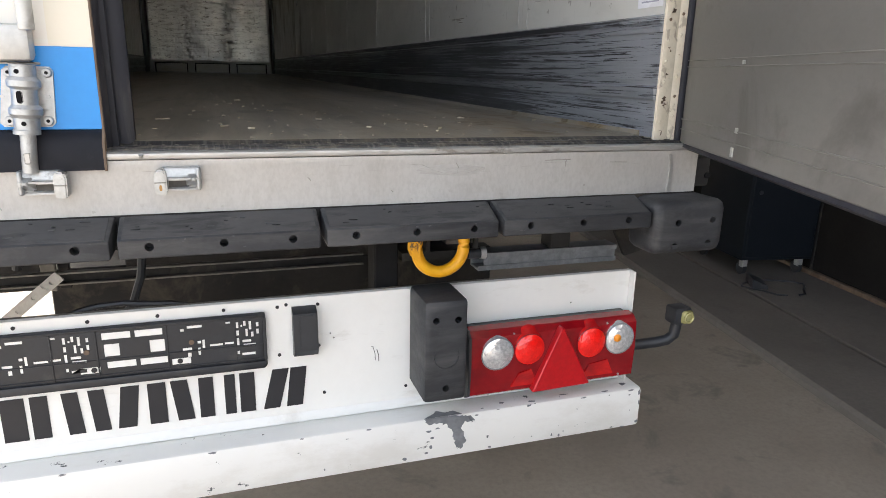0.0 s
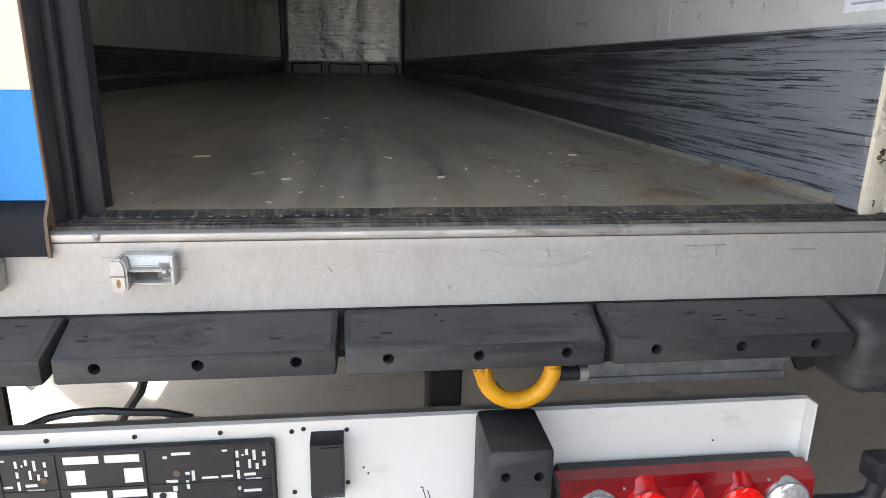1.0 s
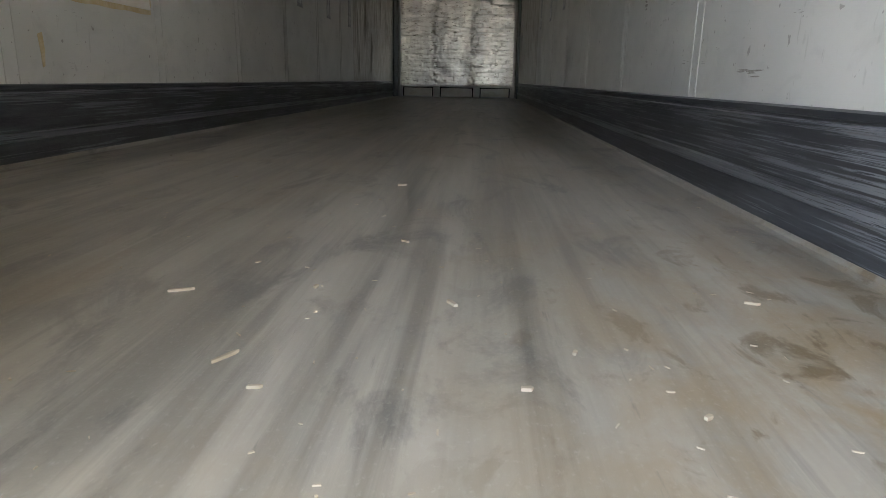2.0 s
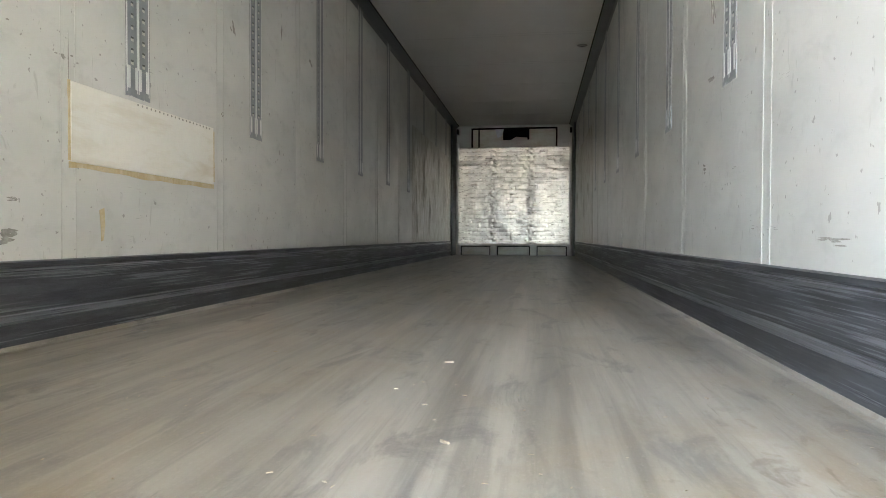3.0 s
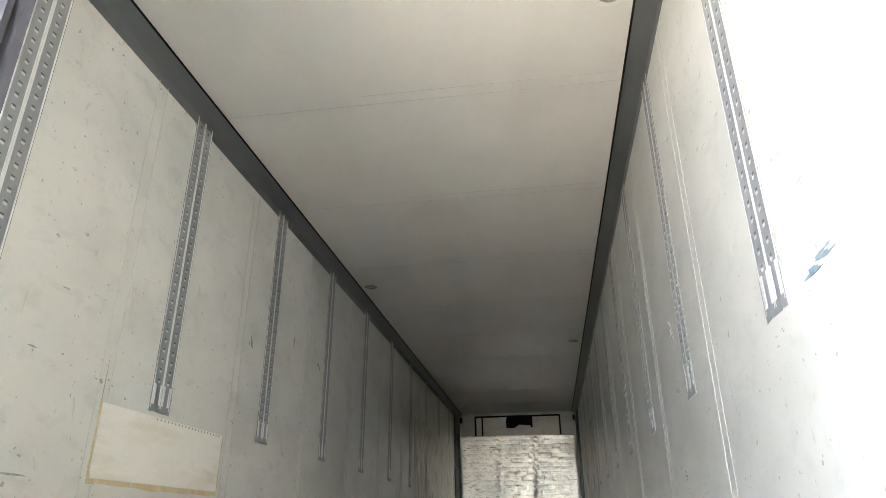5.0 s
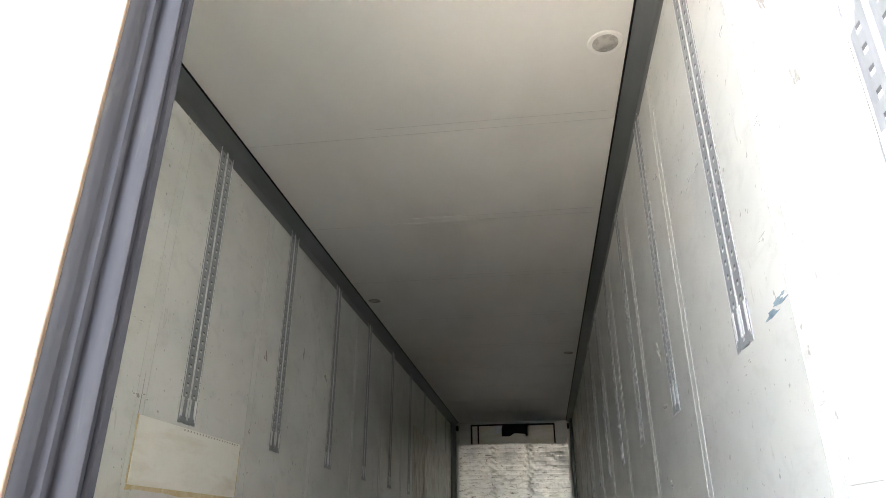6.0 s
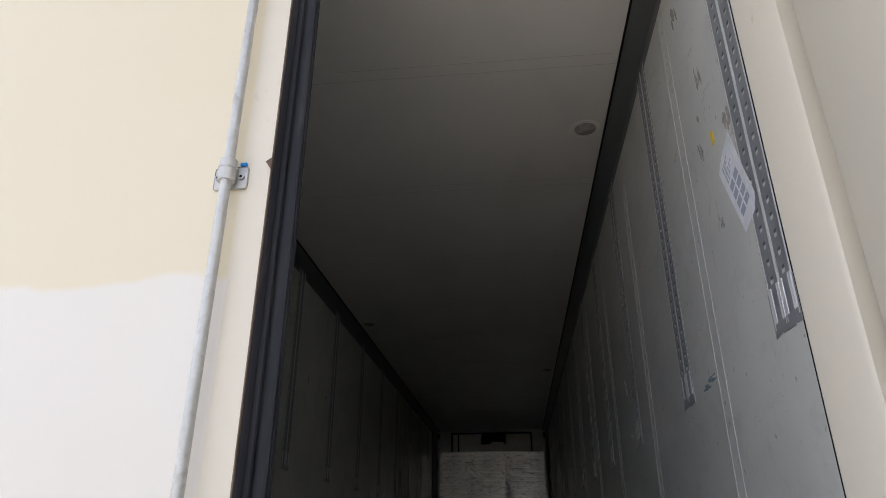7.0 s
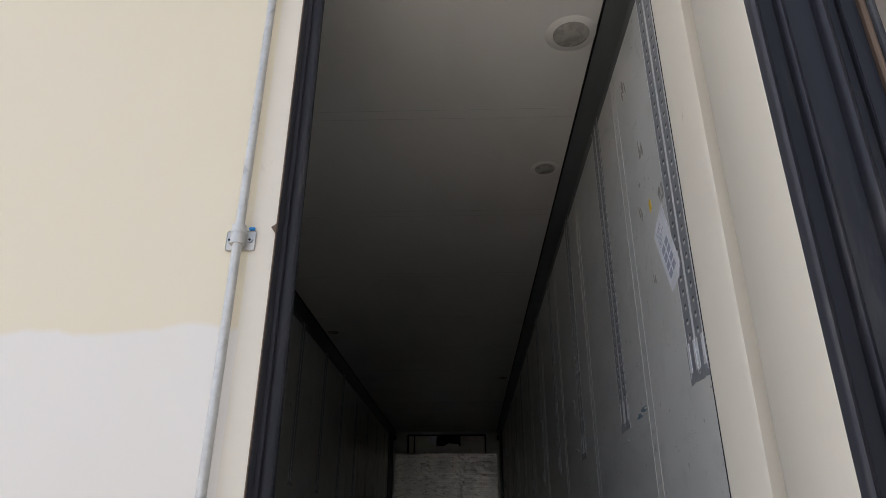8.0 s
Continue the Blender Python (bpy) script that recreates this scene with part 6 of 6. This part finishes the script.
for i in range(4):
    for j in range(2):
        print_patch("print_block", 0.14 + 0.38 * j, 0.44 + 0.38 * j, 0.1 + 0.135 * i, 0.2 + 0.135 * i)
for i in range(7):
    print_patch("print_bar", 0.12, 0.4 + 0.12 * ((i * 5) % 4), 0.66 + 0.04 * i, 0.672 + 0.04 * i)
dot = thing("yellow_sticker", "small torn yellow sticker on the wall", "sticker", (1.229, 0.48, 2.95))
part("sheet", prism(bmesh.new(), [(0.466, 2.955), (0.489, 2.948), (0.497, 2.985), (0.486, 3.005), (0.47, 2.995)], "x", 1.2283, 1.2296), M_STICKER, dot, smooth=0)
lab = thing("wall_label", "small white printed label above the kick plate", "label", (1.229, 0.04, 1.58))
part("sheet", boxed(1.2283, 1.2296, -0.012, 0.095, 1.574, 1.66), M_PAPER, lab, smooth=0)
part("print_bar", boxed(1.2278, 1.2282, 0.005, 0.078, 1.586, 1.59), M_PRINT, lab, smooth=0)
part("print_bar", boxed(1.2278, 1.2282, 0.01, 0.05, 1.602, 1.606), M_PRINT, lab, smooth=0)


def blot(y, z, w, h, lean, seed, n=14):
    """A ragged smear outline in (y, z)."""
    rnd = random.Random(seed)
    out = []
    for i in range(n):
        a = 2 * math.pi * i / n
        k = 0.55 + 0.6 * rnd.random()
        u, v = k * w / 2 * math.cos(a), k * h / 2 * math.sin(a)
        out.append((y + u + lean * v, z + v))
    return out


for i, (s, y, z, w, h, lean, m) in enumerate((
        (1, 0.95, 2.26, 0.2, 0.022, 0.0, M_BLUESCUFF), (1, 0.93, 2.275, 0.12, 0.02, 0.0, M_BLUESCUFF), (1, 2.7, 2.61, 0.05, 0.16, 0.3, M_SCUFF), (1, 2.72, 2.31, 0.12, 0.03, 0.2, M_SCUFF),
        (1, 2.82, 1.94, 0.06, 0.04, 0, M_SCUFF), (1, 1.55, 1.63, 0.22, 0.02, 0, M_SCUFF), (1, 0.51, 3.25, 0.05, 0.1, 0, M_SCUFF), (1, 0.65, 3.67, 0.06, 0.12, 0.2, M_SCUFF),
        (1, 0.542, 2.7, 0.03, 0.07, 0.2, M_SCUFF), (1, 0.34, 2.956, 0.06, 0.09, 0.1, M_SCUFF), (1, 0.607, 3.0, 0.04, 0.08, 0.3, M_SCUFF), (1, 0.583, 3.12, 0.02, 0.05, 0.2, M_SCUFF), (-1, 3.32, 2.83, 0.05, 0.08, -0.4, M_SCUFF), (-1, 4.04, 3.03, 0.03, 0.1, 0.2, M_SCUFF), (-1, 4.62, 2.96, 0.06, 0.06, 0, M_SCUFF),
        (-1, 1.72, 1.63, 0.09, 0.05, 0, M_SCUFF), (-1, 1.73, 1.76, 0.06, 0.012, 0, M_SCUFF), (-1, 1.97, 2.3, 0.03, 0.02, 0, M_SCUFF), (-1, 3.2, 2.31, 0.03, 0.025, 0, M_SCUFF))):
    wall = bpy.data.objects["wall_right" if s > 0 else "wall_left"]
    bm, r3 = bmesh.new(), random.Random(40 + i)
    for k in range(7):                        # a smear is a bundle of thin ragged streaks
        a, b = r3.uniform(-0.5, 0.5), r3.uniform(-0.5, 0.5)
        if w > h:
            prism(bm, blot(y + a * w * 0.6, z + b * h, w * r3.uniform(0.25, 0.7), h * r3.uniform(0.2, 0.5), lean, 10 * i + k, 9), "x", s * 1.2304, s * (1.2293 - 0.00006 * k))
        else:
            prism(bm, blot(y + a * w + lean * b * h * 0.6, z + b * h * 0.6, w * r3.uniform(0.2, 0.5), h * r3.uniform(0.25, 0.7), lean, 10 * i + k, 9), "x", s * 1.2304, s * (1.2293 - 0.00006 * k))
    part("scuff_mark", bm, m, wall, smooth=0)

RIVET = finish(rod(bmesh.new(), (-0.0006, 0, 0), (0.0012, 0, 0), 0.0045, 8, 0.0035), "panel_rivet", M_SMEAR)
for k in range(19):                       # the rivet row by the slanted jamb
    piece("panel_rivet", RIVET, bpy.data.objects["wall_right"], (W - 0.0012, 0.148, 2.2 + 0.088 * k))

rnd = random.Random(21)
for k in range(110):
    s = 1 if k % 2 else -1
    y = 0.35 + 6.0 * rnd.random() ** 1.5
    z = 1.6 + 2.0 * rnd.random() ** 1.6
    w, h = rnd.uniform(0.012, 0.06), rnd.uniform(0.003, 0.008)
    if s < 0 and 1.95 < y < 3.15 and 1.85 < z < 2.25:
        continue
    wall = bpy.data.objects["wall_right" if s > 0 else "wall_left"]
    sm, lean = bmesh.new(), rnd.uniform(-1.5, 1.5)
    for q in range(4):
        prism(sm, blot(y + rnd.uniform(-1, 1) * w, z + rnd.uniform(-3, 3) * h, w * rnd.uniform(0.3, 1), h * rnd.uniform(0.2, 0.7), lean, 200 + 5 * k + q, 9), "x", s * 1.2304, s * (1.2294 - 0.00006 * q))
    part("scuff_mark", sm, (M_FAINT, M_FAINT, M_SMEAR, M_FAINT, M_SMEAR)[k % 5], wall, smooth=0)
for y, z, l in ((1.56, 2.34, 0.06), (1.66, 2.6, 0.05), (1.72, 2.35, 0.02), (1.94, 2.3, 0.018), (2.02, 2.31, 0.02), (1.6, 1.9, 0.2)):
    part("scuff_mark", prism(bmesh.new(), blot(y, z, l, 0.008, 0.5, int(y * 50), 9), "x", -1.2304, -1.2293), M_SCUFF, bpy.data.objects["wall_left"], smooth=0)

# litter on the trailer floor
rnd = random.Random(4)
for x, y, l, a in ((0.172, 0.366, 0.075, 60), (0.237, 0.287, 0.03, 10), (0.74, 0.26, 0.02, 40), (0.94, 0.65, 0.04, -20), (1.166, 0.547, 0.03, 15), (0.216, 0.662, 0.025, 80),
                   (0.234, 1.78, 0.05, 20), (0.55, 0.31, 0.025, 5), (0.45, 0.6, 0.05, 120), (0.62, 0.42, 0.02, 70), (0.0, 0.62, 0.07, 25), (0.33, 1.0, 0.04, 140)):
    l *= 0.6
    chip = thing("wood_chip", "pale wood splinter lying on the trailer floor", "wood chip", (x, y, F), "floor litter", turn=a, local=True)
    w = rnd.uniform(0.004, 0.008)
    part("splinter", prism(bmesh.new(), [(-l / 2, -w / 2), (l * 0.3, -w * 0.6), (l / 2, 0), (l * 0.35, w / 2), (-l * 0.45, w * 0.4)], "z", 0.0, 0.004), M_CHIP, chip, smooth=0)
crumbs = bmesh.new()
for k in range(360):
    x, y = rnd.uniform(-1.15, 1.15), 0.05 + 7.5 * rnd.random() ** 1.8
    l, w, a = rnd.uniform(0.0012, 0.0065), rnd.uniform(0.0006, 0.0014), rnd.uniform(0, math.pi)
    ca, sa = math.cos(a), math.sin(a)
    prism(crumbs, [(x + ca * u - sa * v, y + sa * u + ca * v) for u, v in ((-l, -w), (l, -w * 0.7), (l * 0.8, w), (-l * 0.7, w * 0.8))], "z", F, F + rnd.uniform(0.0008, 0.002))
tagged(new("floor_crumbs", finish(crumbs, "floor_crumbs", M_CHIP, 0)), "fine pale wood crumbs scattered over the trailer floor", "debris", kind="stuff")
